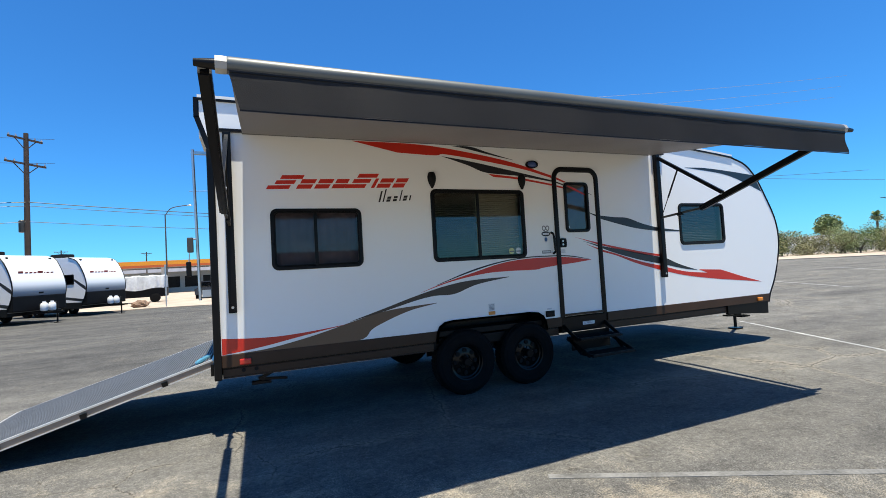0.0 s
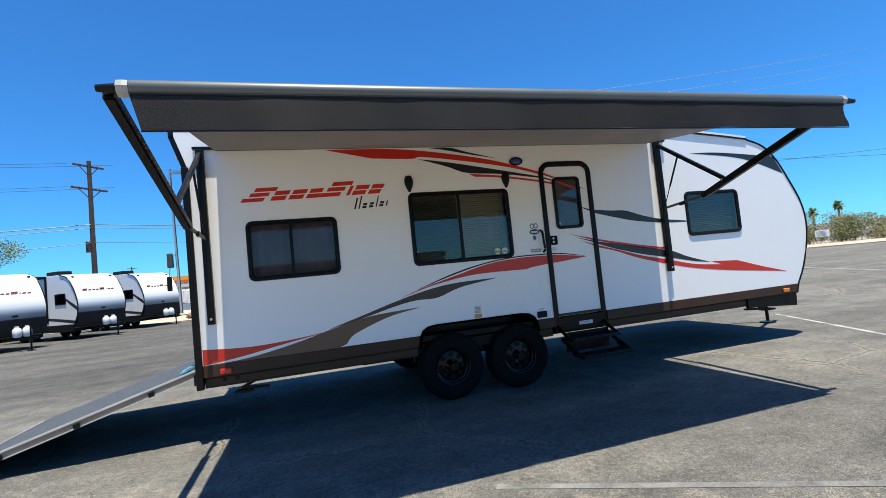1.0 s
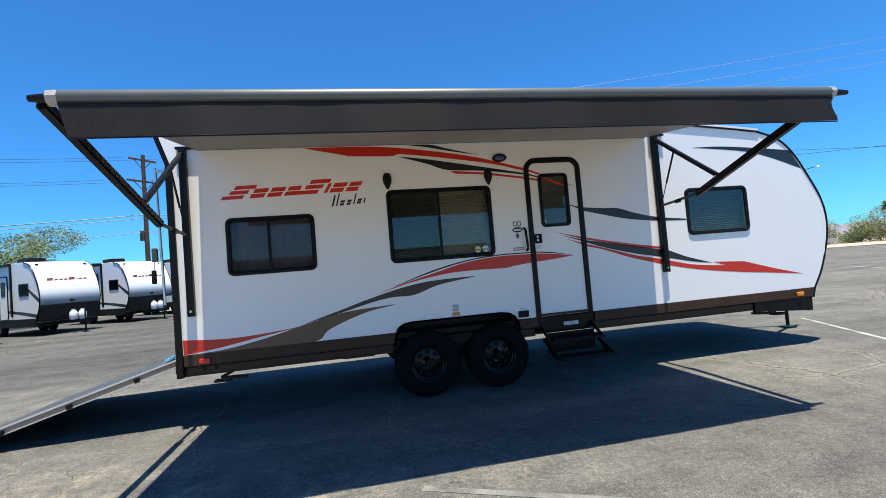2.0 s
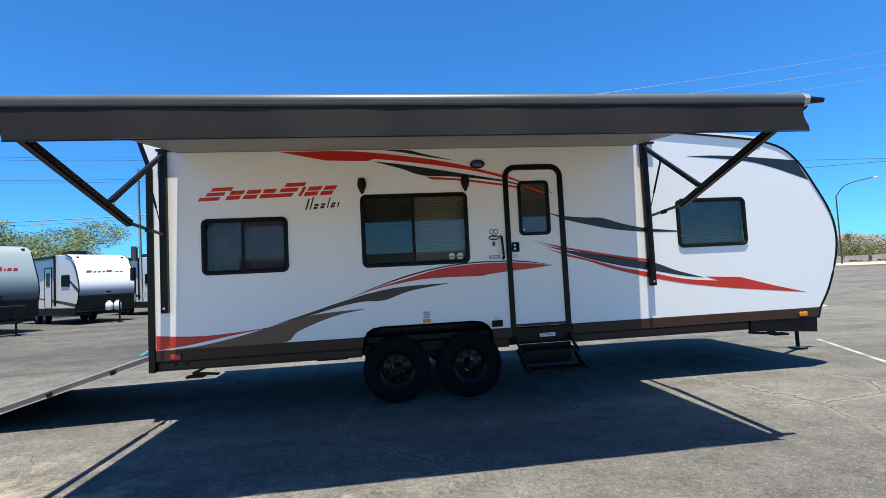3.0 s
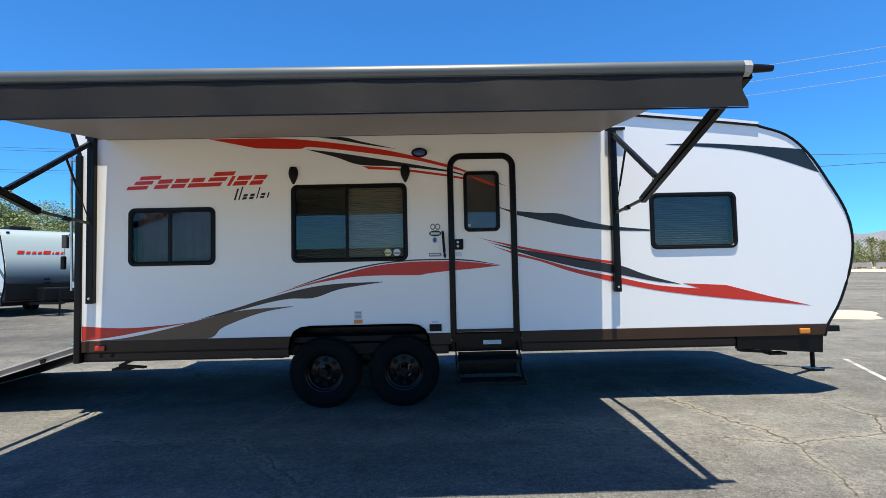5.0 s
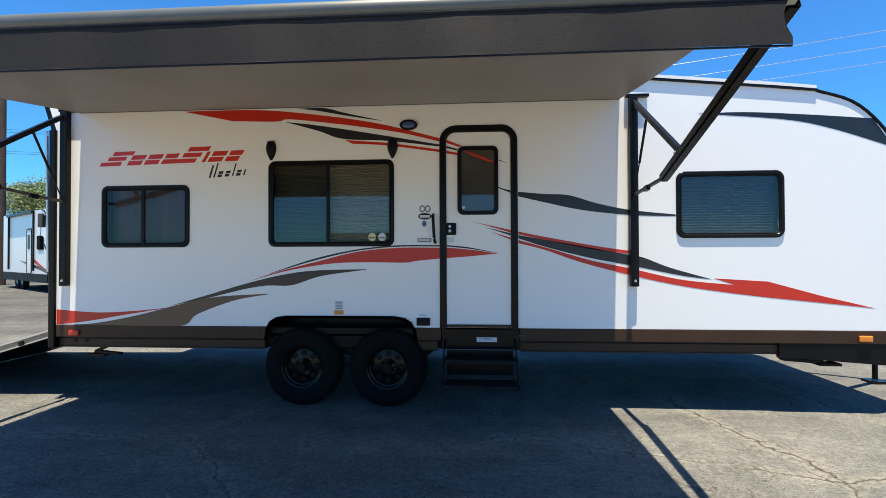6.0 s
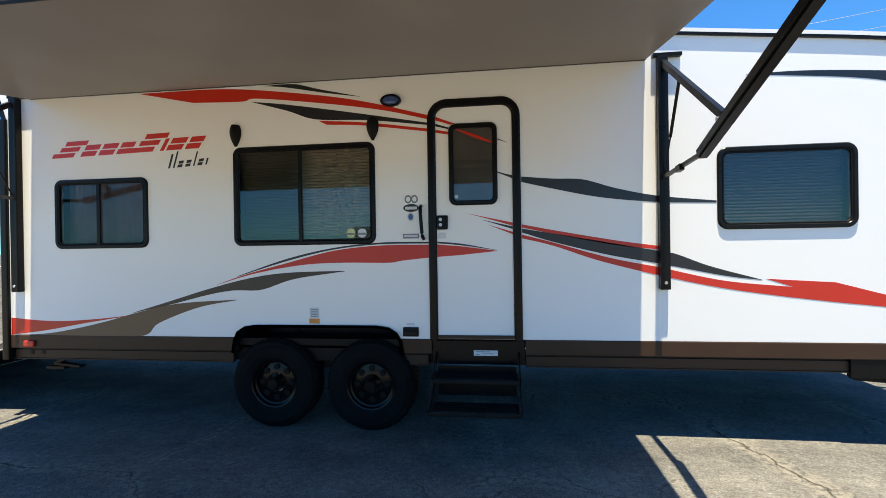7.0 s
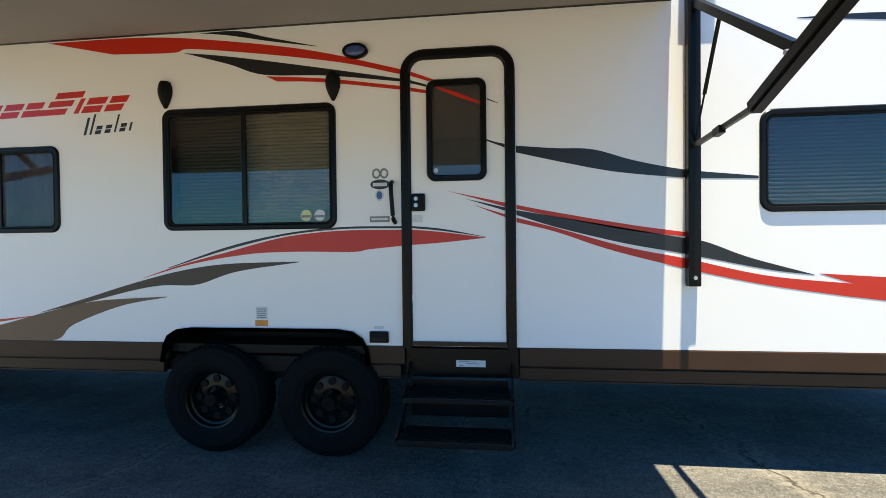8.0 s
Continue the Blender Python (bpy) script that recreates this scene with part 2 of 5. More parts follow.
GLOSS_BLACK = mat("gloss_black_enamel", (0.005, 0.005, 0.005), 0.22, vary=0.1, spec=0.22, wear=0.03)
LENS_RED = mat("red_lens", (0.6, 0.03, 0.02), 0.2, vary=0.05)
LENS_AMBER = mat("amber_lens", (0.7, 0.22, 0.03), 0.2, vary=0.05)
BLUE = mat("blue_oval_lens", (0.05, 0.09, 0.25), 0.12, vary=0.3, scale=12)
STICKER = mat("pale_sticker", (0.62, 0.64, 0.66), 0.5, vary=0.1, scale=60)
STICKER_GREY = mat("grey_sticker", (0.2, 0.2, 0.21), 0.4, vary=0.2, scale=60)
ORANGE = mat("orange_sticker", (0.75, 0.28, 0.05), 0.5)
YELLOW = mat("yellow_sticker", (0.6, 0.6, 0.3), 0.5)
DIRT = mat("desert_dirt", (0.42, 0.34, 0.26), 0.95, vary=0.25, scale=0.6, bump=0.5, fine=25, second=(0.55, 0.46, 0.37))
PAINT = mat("worn_white_road_paint", (0.16, 0.16, 0.155), 0.85, vary=0.3, scale=4, bump=0.4, fine=45, second=(0.45, 0.45, 0.43), amount=1.0)
PAINT_FAINT = mat("nearly_gone_road_paint", (0.1, 0.098, 0.093), 0.9, vary=0.3, scale=5, bump=0.5, fine=45, second=(0.22, 0.219, 0.212), amount=1.0)
CONCRETE = mat("pale_concrete", (0.48, 0.45, 0.4), 0.85, vary=0.15, scale=2, bump=0.3)
TIMBER = mat("creosoted_timber", (0.055, 0.034, 0.024), 0.85, vary=0.3, scale=3, bump=0.4, fine=30)
WIRE = mat("wire", (0.04, 0.045, 0.05), 0.5)
LEAF = leaf_material("mesquite_leaf", (0.15, 0.2, 0.065), (0.3, 0.37, 0.14))
LEAF_DRY = leaf_material("dusty_desert_leaf", (0.17, 0.18, 0.075), (0.34, 0.32, 0.15))
BARK = mat("bark", (0.11, 0.08, 0.06), 0.9, vary=0.3, bump=0.5, fine=40)
CANOPY = mat("orange_fascia", (0.72, 0.27, 0.02), 0.5, vary=0.08)
CANOPY_RED = mat("dark_orange_band", (0.5, 0.1, 0.02), 0.5, vary=0.08)
TAN = mat("tan_stucco", (0.2, 0.165, 0.13), 0.9, vary=0.12, bump=0.3)
STUCCO = mat("pale_stucco", (0.5, 0.5, 0.5), 0.9, vary=0.1)
TARP = mat("white_tarpaulin", (0.82, 0.83, 0.84), 0.6, vary=0.1, scale=3, bump=0.3, fine=6)
ROCK = mat("brown_rock", (0.2, 0.13, 0.09), 0.9, vary=0.3, bump=0.6, fine=12)
HILL = mat("hazy_mountain", (0.2, 0.2, 0.23), 1.0, vary=0.2, scale=0.01, fine=0.05)
CAR_PAINT = mat("dark_car_paint", (0.03, 0.035, 0.045), 0.25)
TANK = mat("white_steel_tank", (0.75, 0.75, 0.74), 0.35)


# ---- mesh helpers ----
def part(name, bm, material, parent=None, label="", smooth=False):
    """Links a bmesh as one mesh object, under a thing or a part."""
    bmesh.ops.recalc_face_normals(bm, faces=bm.faces)
    me = bpy.data.meshes.new(name)
    bm.to_mesh(me)
    bm.free()
    for m in material if isinstance(material, (list, tuple)) else [material]:
        me.materials.append(m)
    if smooth:
        for p in me.polygons:
            p.use_smooth = True
        me.set_sharp_from_angle(angle=radians(35))
    ob = new(name, me)
    if parent:
        ob.parent = parent
    if label:
        tagged(ob, label)
    return ob


def thing(name, at, label, category, group="", kind=""):
    ob = new(name)
    ob.empty_display_size = 0.2
    ob.location = at
    bpy.context.view_layer.update()
    return tagged(ob, label, category, group, kind)


def box(bm, x0, x1, y0, y1, z0, z1, bevel=0.0):
    vs = [bm.verts.new((x, y, z)) for x in (x0, x1) for y in (y0, y1) for z in (z0, z1)]
    fs = [bm.faces.new([vs[i] for i in f]) for f in ((0, 1, 3, 2), (4, 6, 7, 5), (0, 4, 5, 1), (2, 3, 7, 6), (0, 2, 6, 4), (1, 5, 7, 3))]
    if bevel:
        es = list({e for f in fs for e in f.edges})
        bmesh.ops.bevel(bm, geom=es, offset=bevel, segments=2, affect="EDGES", profile=0.6)
    return bm


def boxed(*a, bevel=0.0):
    return box(bmesh.new(), *a, bevel=bevel)


def tube(bm, pts, r, seg=10, taper=None):
    """A round bar along points, capped."""
    pts = [Vector(p) for p in pts]
    rings = []
    for i, p in enumerate(pts):
        d = (pts[min(i + 1, len(pts) - 1)] - pts[max(i - 1, 0)]).normalized()
        a = d.orthogonal().normalized() if abs(d.z) > 0.95 else d.cross(Vector((0, 0, 1))).normalized()
        c = d.cross(a)
        rad = r if taper is None else r + (taper - r) * i / (len(pts) - 1)
        rings.append([bm.verts.new(p + rad * (math.cos(t) * a + math.sin(t) * c)) for t in (2 * math.pi * k / seg for k in range(seg))])
    for r0, r1 in zip(rings, rings[1:]):
        for k in range(seg):
            bm.faces.new((r0[k], r0[(k + 1) % seg], r1[(k + 1) % seg], r1[k]))
    bm.faces.new(rings[0][::-1])
    bm.faces.new(rings[-1])
    return bm


def bar(bm, p, q, w, h):
    """A rectangular bar from p to q, w across and h deep."""
    p, q = Vector(p), Vector(q)
    d = (q - p).normalized()
    a = Vector((1, 0, 0)) if abs(d.x) < 0.9 else Vector((0, 1, 0))
    a = (a - d * a.dot(d)).normalized()
    c = d.cross(a)
    vs = [bm.verts.new(e + sa * a * w / 2 + sc * c * h / 2) for e in (p, q) for sa, sc in ((-1, -1), (1, -1), (1, 1), (-1, 1))]
    for f in ((0, 1, 2, 3), (7, 6, 5, 4), (0, 4, 5, 1), (1, 5, 6, 2), (2, 6, 7, 3), (3, 7, 4, 0)):
        bm.faces.new([vs[i] for i in f])
    return bm


def lathe(bm, profile, centre, axis="y", seg=40, closed=False):
    """Turns (radius, along) pairs round an axis through centre."""
    cx, cy, cz = centre
    rings = []
    for r, a in profile:
        ring = []
        for k in range(seg):
            t = 2 * math.pi * k / seg
            u, v = r * math.cos(t), r * math.sin(t)
            ring.append(bm.verts.new((cx + u, cy + a, cz + v) if axis == "y" else (cx + a, cy + u, cz + v) if axis == "x" else (cx + u, cy + v, cz + a)))
        rings.append(ring)
    pairs = list(zip(rings, rings[1:])) + ([(rings[-1], rings[0])] if closed else [])
    for r0, r1 in pairs:
        for k in range(seg):
            bm.faces.new((r0[k], r0[(k + 1) % seg], r1[(k + 1) % seg], r1[k]))
    if not closed:
        bm.faces.new(rings[0])
        bm.faces.new(rings[-1][::-1])
    return bm


def smooth_line(pts, steps=6):
    """Points along a smooth line through pts."""
    p = [Vector(q) for q in pts]
    p = [2 * p[0] - p[1]] + p + [2 * p[-1] - p[-2]]
    out = []
    for a, b, c, d in zip(p, p[1:], p[2:], p[3:]):
        for k in range(steps):
            t = k / steps
            out.append(0.5 * (2 * b + (c - a) * t + (2 * a - 5 * b + 4 * c - d) * t * t + (3 * b - a - 3 * c + d) * t ** 3))
    return out + [p[-2]]


def round_rect(x0, x1, z0, z1, r, seg=6, top_only=False):
    out = []
    for cx, cz, a0, on in ((x1 - r, z1 - r, 0, 1), (x0 + r, z1 - r, 90, 1), (x0 + r, z0 + r, 180, 0), (x1 - r, z0 + r, 270, 0)):
        if top_only and not on:
            out.append((x0 if a0 == 180 else x1, z0))
            continue
        out += [(cx + r * math.cos(radians(a0 + 90 * k / seg)), cz + r * math.sin(radians(a0 + 90 * k / seg))) for k in range(seg + 1)]
    return out


def plate(bm, outline, y0, y1, holes=()):
    """A flat panel in the xz plane between y0 and y1, with holes through it."""
    for y in (y0, y1):
        edges = []
        for loop in (outline, *holes):
            vs = [bm.verts.new((x, y, z)) for x, z in loop]
            edges += [bm.edges.new((a, b)) for a, b in zip(vs, vs[1:] + vs[:1])]
        bmesh.ops.triangle_fill(bm, use_beauty=True, edges=edges)
    for loop in (outline, *holes):
        for (xa, za), (xb, zb) in zip(loop, list(loop[1:]) + [loop[0]]):
            bm.faces.new([bm.verts.new(p) for p in ((xa, y0, za), (xb, y0, zb), (xb, y1, zb), (xa, y1, za))])
    bmesh.ops.remove_doubles(bm, verts=bm.verts, dist=1e-5)
    return bm


def ring_plate(bm, outer, inner, y0, y1, lip=0.0):
    """A frame between two outlines of equal count; lip rounds its face."""
    loops = []
    for loop, y in ((outer, y1), (outer, y0 + lip), ([(a + (c - a) * 0.2, b + (d - b) * 0.2) for (a, b), (c, d) in zip(outer, inner)], y0),
                    ([(a + (c - a) * 0.8, b + (d - b) * 0.8) for (a, b), (c, d) in zip(outer, inner)], y0), (inner, y0 + lip), (inner, y1)):
        loops.append([bm.verts.new((x, y, z)) for x, z in loop])
    for a, b in list(zip(loops, loops[1:])) + [(loops[-1], loops[0])]:
        for k in range(len(a)):
            j = (k + 1) % len(a)
            bm.faces.new((a[k], a[j], b[j], b[k]))
    return bm


WALL = 5.24


def glass_sheet(loop, y):
    """One sheet of glass in the xz plane, facing the low-y side."""
    bm = bmesh.new()
    bm.faces.new([bm.verts.new((x, y, z)) for x, z in loop])
    return bm


def face_out(ob, y):
    if ob.data.polygons[0].normal.y * y < 0:
        ob.data.flip_normals()
    ob.visible_shadow = False
    return ob


def decal(name, top, bottom, material, parent, y=WALL, label=""):
    """A thin vinyl stripe on the wall between a smooth upper and lower edge."""
    a, b = smooth_line(top), smooth_line(bottom)
    n = 28

    def sample(line, s):
        k = s * (len(line) - 1)
        i = min(int(k), len(line) - 2)
        return line[i].lerp(line[i + 1], k - i)
    bm = bmesh.new()
    cols = []
    for k in range(n + 1):
        u, v = sample(a, k / n), sample(b, k / n)
        cols.append([bm.verts.new((p.x, yy, p.y)) for p, yy in ((u, y - 0.0016), (v, y - 0.0016), (v, y - 0.0006), (u, y - 0.0006))])
    for c, d in zip(cols, cols[1:]):
        for i in range(4):
            bm.faces.new((c[i], c[(i + 1) % 4], d[(i + 1) % 4], d[i]))
    bm.faces.new(cols[0])
    bm.faces.new(cols[-1][::-1])
    return part(name, bm, material, parent, label)


def mark_shapes(x, z, shapes, gap, slope, lean, material):
    """A row of slanted plain bars in place of a maker's lettering."""
    def slanted(x0, x1, z0, z1):
        return [(px + lean * pz, z + slope * (px - x) + pz) for px, pz in ((x0, z0), (x1, z0), (x1, z1), (x0, z1))]
    y = WALL - 0.0006
    at = x
    for kind, w, h in shapes:
        rows = {"i": ((0, 1, 0, 1),), "b": ((0, 0.94, 0, 0.45), (0.06, 1, 0.55, 1)), "s": ((-0.12, 0.8, 0, 0.27), (0.1, 0.9, 0.36, 0.63), (0.2, 1.12, 0.72, 1))}[kind]
        for a, b, lo, hi in rows:
            tp("mark_bar", plate(bmesh.new(), slanted(at + a * w, at + b * w, h * lo, h * hi), y - 0.0012, y), material)
        at += w + gap


# ---- ground ----
bm = bmesh.new()
R = 2600
cuts = [-R, -600, -150, -40, -12, 0, 12, 40, 150, 600, R]
grid = [[bm.verts.new((x, y, 0)) for y in cuts] for x in cuts]
for i in range(len(cuts) - 1):
    for j in range(len(cuts) - 1):
        bm.faces.new((grid[i][j], grid[i + 1][j], grid[i + 1][j + 1], grid[i][j + 1]))
tagged(part("ground", bm, ASPHALT), "cracked sun-bleached grey asphalt parking lot", "ground", kind="structure")


def sheet(name, outline, z, material, label, category):
    bm = bmesh.new()
    lo = [bm.verts.new((x, y, 0.001)) for x, y in outline]
    hi = [bm.verts.new((x, y, z)) for x, y in outline]
    bm.faces.new(hi)
    for k in range(len(lo)):
        j = (k + 1) % len(lo)
        bm.faces.new((lo[k], lo[j], hi[j], hi[k]))
    return tagged(part(name, bm, material), label, category, kind="structure")


def wobble(a, b, n, amp, seed):
    rnd = random.Random(seed)
    a, b = Vector(a), Vector(b)
    side = Vector((a.y - b.y, b.x - a.x)).normalized()
    return [tuple(a.lerp(b, k / n) + side * rnd.uniform(-amp, amp)) for k in range(n + 1)]


sheet("dirt_yard", wobble((-60, 52), (14, 27.5), 30, 0.5, 3) + [(60, 110), (-60, 160)], 0.06, DIRT, "pale dusty desert dirt yard beside the asphalt", "dirt")
sheet("dirt_verge", wobble((95, -10), (40, 71), 40, 0.4, 5) + [(90, 120), (150, 0)], 0.1, DIRT, "strip of pale desert dirt along the lot", "dirt")
sheet("sand_patch", [(14.0 + 2.2 * math.cos(t) * (1 + 0.15 * math.sin(3 * t)), 13.2 + 1.4 * math.sin(t) * (1 + 0.2 * math.cos(5 * t))) for t in (k * math.tau / 28 for k in range(28))],
      0.006, DIRT, "loose pale sand spilled on asphalt", "sand")



def painted_line(a, b, w, paint=PAINT):
    a, b = Vector(a), Vector(b)
    d = (b - a).normalized()
    s = Vector((-d.y, d.x)) * w / 2
    o = [a + s] + [a.lerp(b, k / 12) - s for k in range(13)] + [b + s]
    sheet("parking_line", [tuple(v) for v in o], 0.004, paint, "worn white painted parking line on asphalt", "line")


# loose stones along the asphalt's edge
bm = bmesh.new()
r0 = random.Random(5)
for k in range(90):
    x = r0.uniform(-3, 8)
    y = 3.0 - 0.46 * x - r0.uniform(0, 1.2)
    rad = r0.choice((0.004, 0.006, 0.008, 0.012))
    m = Matrix.Translation((x, y, rad * 0.5 + 0.006)) @ Euler((r0.uniform(0, 3), r0.uniform(0, 3), 0)).to_matrix().to_4x4() @ Matrix.Diagonal((rad, rad * r0.uniform(0.6, 1), rad * 0.7, 1))
    bmesh.ops.create_icosphere(bm, subdivisions=1, radius=1, matrix=m)
tagged(part("loose_stones", bm, CONCRETE), "small pale loose stones on asphalt and sand", "stones", kind="stuff")
painted_line((9.85, 7.1), (8.25, 3.75), 0.07)
painted_line((1.9, 2.98), (4.6, 1.54), 0.07, PAINT_FAINT)
painted_line((17.5, 18.6), (13.3, 11.4), 0.09)
painted_line((25, 18.0), (20, 10), 0.09)
painted_line((30, 12), (38, 20), 0.1)

# ---- travel trailer ----
trailer = thing("travel_trailer", (3.9, 6.46, 0), "white toy-hauler travel trailer with red and black swooshes", "trailer")
back = Matrix.Translation((-3.9, -6.46, 0))


def tp(name, bm, material, parent=None, label="", smooth=False):
    """A part of the trailer, given in world metres."""
    if parent is None:
        bmesh.ops.transform(bm, matrix=back, verts=bm.verts)
        return part(name, bm, material, trailer, label, smooth)
    bmesh.ops.transform(bm, matrix=back, verts=bm.verts)
    return part(name, bm, material, parent, label, smooth)


FAR = 7.68
nose = [tuple(v) for v in smooth_line([(8.05, 0.8), (8.205, 1.06), (8.345, 1.45), (8.385, 1.78), (8.32, 2.09), (8.13, 2.44), (7.92, 2.76), (7.68, 2.97), (7.36, 3.08)], 4)]
roofline = [(7.0, 3.12), (5.8, 3.235), (4.4, 3.33), (-0.45, 3.375)]
arch = [(2.0, 0.8), (2.035, 0.85), (2.1, 0.886), (2.2, 0.9), (3.3, 0.9), (3.4, 0.884), (3.465, 0.845), (3.5, 0.8)]
outline = [(-0.33, 0.8)] + arch + nose + roofline + [(-0.45, 3.2), (-0.33, 2.86)]
W1, W2, W3 = (0.19, 1.155, 1.615, 2.265), (2.0, 3.305, 1.615, 2.495), (6.06, 7.06, 1.68, 2.325)
DOOR = (3.83, 4.475, 0.82, 2.755)
DWIN = (3.945, 4.35, 1.925, 2.61)


def inset(r, d):
    return (r[0] + d, r[1] - d, r[2] + d, r[3] - d)


holes = [round_rect(*inset(w, 0.03), 0.05) for w in (W1, W2, W3)] + [round_rect(DOOR[0] - 0.01, DOOR[1] + 0.01, DOOR[2] - 0.01, DOOR[3] + 0.01, 0.09, top_only=True)]
tp("side_wall", plate(bmesh.new(), outline, WALL, WALL + 0.05, holes), WHITE, label="glossy white fibreglass side wall")
tp("side_wall", plate(bmesh.new(), outline, FAR - 0.05, FAR), WHITE)
# front cap and roof run across between the walls
bm = bmesh.new()
cap = [(7.98, 0.62)] + nose
for (xa, za), (xb, zb) in zip(cap, cap[1:]):
    bm.faces.new([bm.verts.new(p) for p in ((xa - 0.004, WALL + 0.05, za), (xb - 0.004, WALL + 0.05, zb), (xb - 0.004, FAR - 0.05, zb), (xa - 0.004, FAR - 0.05, za))])
bmesh.ops.remove_doubles(bm, verts=bm.verts, dist=1e-4)
bmesh.ops.solidify(bm, geom=bm.faces[:], thickness=0.03)
tp("front_cap", bm, WHITE_CAP, smooth=True)
bm = bmesh.new()
line = [(7.36, 3.083)] + [(x, z + 0.003) for x, z in roofline]
for (xa, za), (xb, zb) in zip(line, line[1:]):
    bm.faces.new([bm.verts.new(p) for p in ((xa, WALL + 0.02, za), (xb, WALL + 0.02, zb), (xb, FAR - 0.02, zb), (xa, FAR - 0.02, za))])
bmesh.ops.remove_doubles(bm, verts=bm.verts, dist=1e-4)
bmesh.ops.solidify(bm, geom=bm.faces[:], thickness=0.03)
tp("roof", bm, WHITE_CAP)
bm = bmesh.new()
for (xa, za), (xb, zb) in zip(line, line[1:]):
    bar(bm, (xa, WALL + 0.004, za + 0.028), (xb, WALL + 0.004, zb + 0.028), 0.03, 0.03)
tp("roof_edge", bm, WHITE_CAP)
# gutter rail under the roof's edge, and the black edge trim of the nose
bm = bmesh.new()
for (xa, za), (xb, zb) in zip(line, line[1:]):
    bar(bm, (xa, WALL - 0.008, za - 0.002), (xb, WALL - 0.008, zb - 0.002), 0.024, 0.022)
tp("gutter_rail", bm, BLACK)
bm = bmesh.new()
tube(bm, [(x, WALL + 0.004, z) for x, z in [(8.0, 0.66)] + nose], 0.017, 8)
tp("nose_trim", bm, BLACK, smooth=True)
bm = boxed(-0.385, -0.315, WALL - 0.03, WALL + 0.06, 0.56, 2.87, bevel=0.012)
tp("corner_trim", bm, BLACK, label="black rear corner trim")
tp("corner_trim", boxed(-0.385, -0.315, FAR - 0.06, FAR + 0.03, 0.56, 2.87, bevel=0.012), BLACK)
tp("rear_header", boxed(-0.45, -0.38, WALL + 0.062, FAR - 0.062, 3.0, 3.37, bevel=0.01), WHITE)
for yy in (WALL + 0.012, FAR - 0.012):
    bm = bar(bmesh.new(), (-0.35, yy, 2.855), (-0.462, yy, 3.2), 0.05, 0.03)
    bar(bm, (-0.462, yy, 3.19), (-0.462, yy, 3.395), 0.05, 0.03)
    tp("corner_flare", bm, BLACK)
tp("rear_sill", boxed(-0.42, -0.3, WALL + 0.062, FAR - 0.062, 0.6, 0.715), BLACK)
# unseen panel, added to keep daylight from the open rear out of the windows
tp("rear_blackout", boxed(-0.345, -0.335, WALL + 0.062, FAR - 0.062, 0.79, 2.995), BLACK_PLASTIC, label="unseen dark panel added across the rear opening")
# skirt, chassis and floor
for x0, x1 in ((-0.314, 2.0), (3.505, 3.775), (4.56, 8.03)):
    bm = boxed(x0, x1, WALL - 0.006, WALL + 0.03, 0.675, 0.797, bevel=0.005)
    tp("skirt", bm, BROWN, label="dark brown metal skirt")
tp("frame_rail", boxed(-0.31, 7.96, WALL + 0.1, WALL + 0.16, 0.57, 0.69, bevel=0.008), CHASSIS)
tp("frame_rail", boxed(-0.31, 7.96, FAR - 0.16, FAR - 0.1, 0.54, 0.69, bevel=0.008), CHASSIS)
for x0, x1 in ((-0.31, 1.95), (3.52, 3.74), (4.56, 7.97)):
    tp("lower_lip", boxed(x0, x1, WALL + 0.03, WALL + 0.07, 0.575, 0.655, bevel=0.004), BROWN)
    tp("lip_edge", boxed(x0, x1, WALL + 0.022, WALL + 0.07, 0.565, 0.5745, bevel=0.002), BROWN)
    tp("shadow_gap", boxed(x0, x1, WALL + 0.04, WALL + 0.07, 0.656, 0.6745), BLACK)
bm = plate(bmesh.new(), [(7.0, 0.535), (7.2, 0.53), (7.97, 0.475), (7.985, 0.675), (7.0, 0.675)], WALL + 0.002, WALL + 0.05)
tp("front_valance", bm, BLACK)
tp("front_valance", boxed(7.93, 7.985, WALL + 0.052, FAR - 0.05, 0.475, 0.675), BLACK)
tp("floor", boxed(-0.3, 7.95, WALL + 0.055, FAR - 0.055, 0.72, 0.78), CHASSIS)
tp("skirt", boxed(-0.314, 8.03, FAR - 0.03, FAR + 0.006, 0.675, 0.797), BROWN)
tp("lower_lip", boxed(0.9, 7.95, FAR - 0.09, FAR - 0.04, 0.47, 0.674, bevel=0.004), BROWN)
tp("partition", boxed(6.0, 6.03, WALL + 0.06, FAR - 0.06, 0.785, 3.1), DARK_IN)
# wheel arch liner
bm = bmesh.new()
big = [(1.965, 0.66), (1.985, 0.78), (2.02, 0.855), (2.09, 0.898), (2.2, 0.912), (3.3, 0.912), (3.41, 0.896), (3.48, 0.85), (3.52, 0.78), (3.54, 0.66)]
small = [(1.99, 0.66), (2.008, 0.775), (2.04, 0.84), (2.1, 0.878), (2.21, 0.89), (3.29, 0.89), (3.4, 0.876), (3.46, 0.835), (3.498, 0.775), (3.515, 0.66)]
rows = [[bm.verts.new((x, y, z)) for x, z in loop] for loop, y in ((big, WALL - 0.004), (big, WALL - 0.03), (small, WALL - 0.03), (small, WALL + 0.34))]
for a, b in zip(rows, rows[1:]):
    for k in range(len(a) - 1):
        bm.faces.new((a[k], a[k + 1], b[k + 1], b[k]))
bmesh.ops.solidify(bm, geom=bm.faces[:], thickness=0.006)
tp("wheel_arch", bm, BLACK_PLASTIC, label="black plastic wheel arch")
tp("wheel_well", boxed(1.97, 3.53, WALL + 0.345, WALL + 0.36, 0.45, 0.9), BLACK)
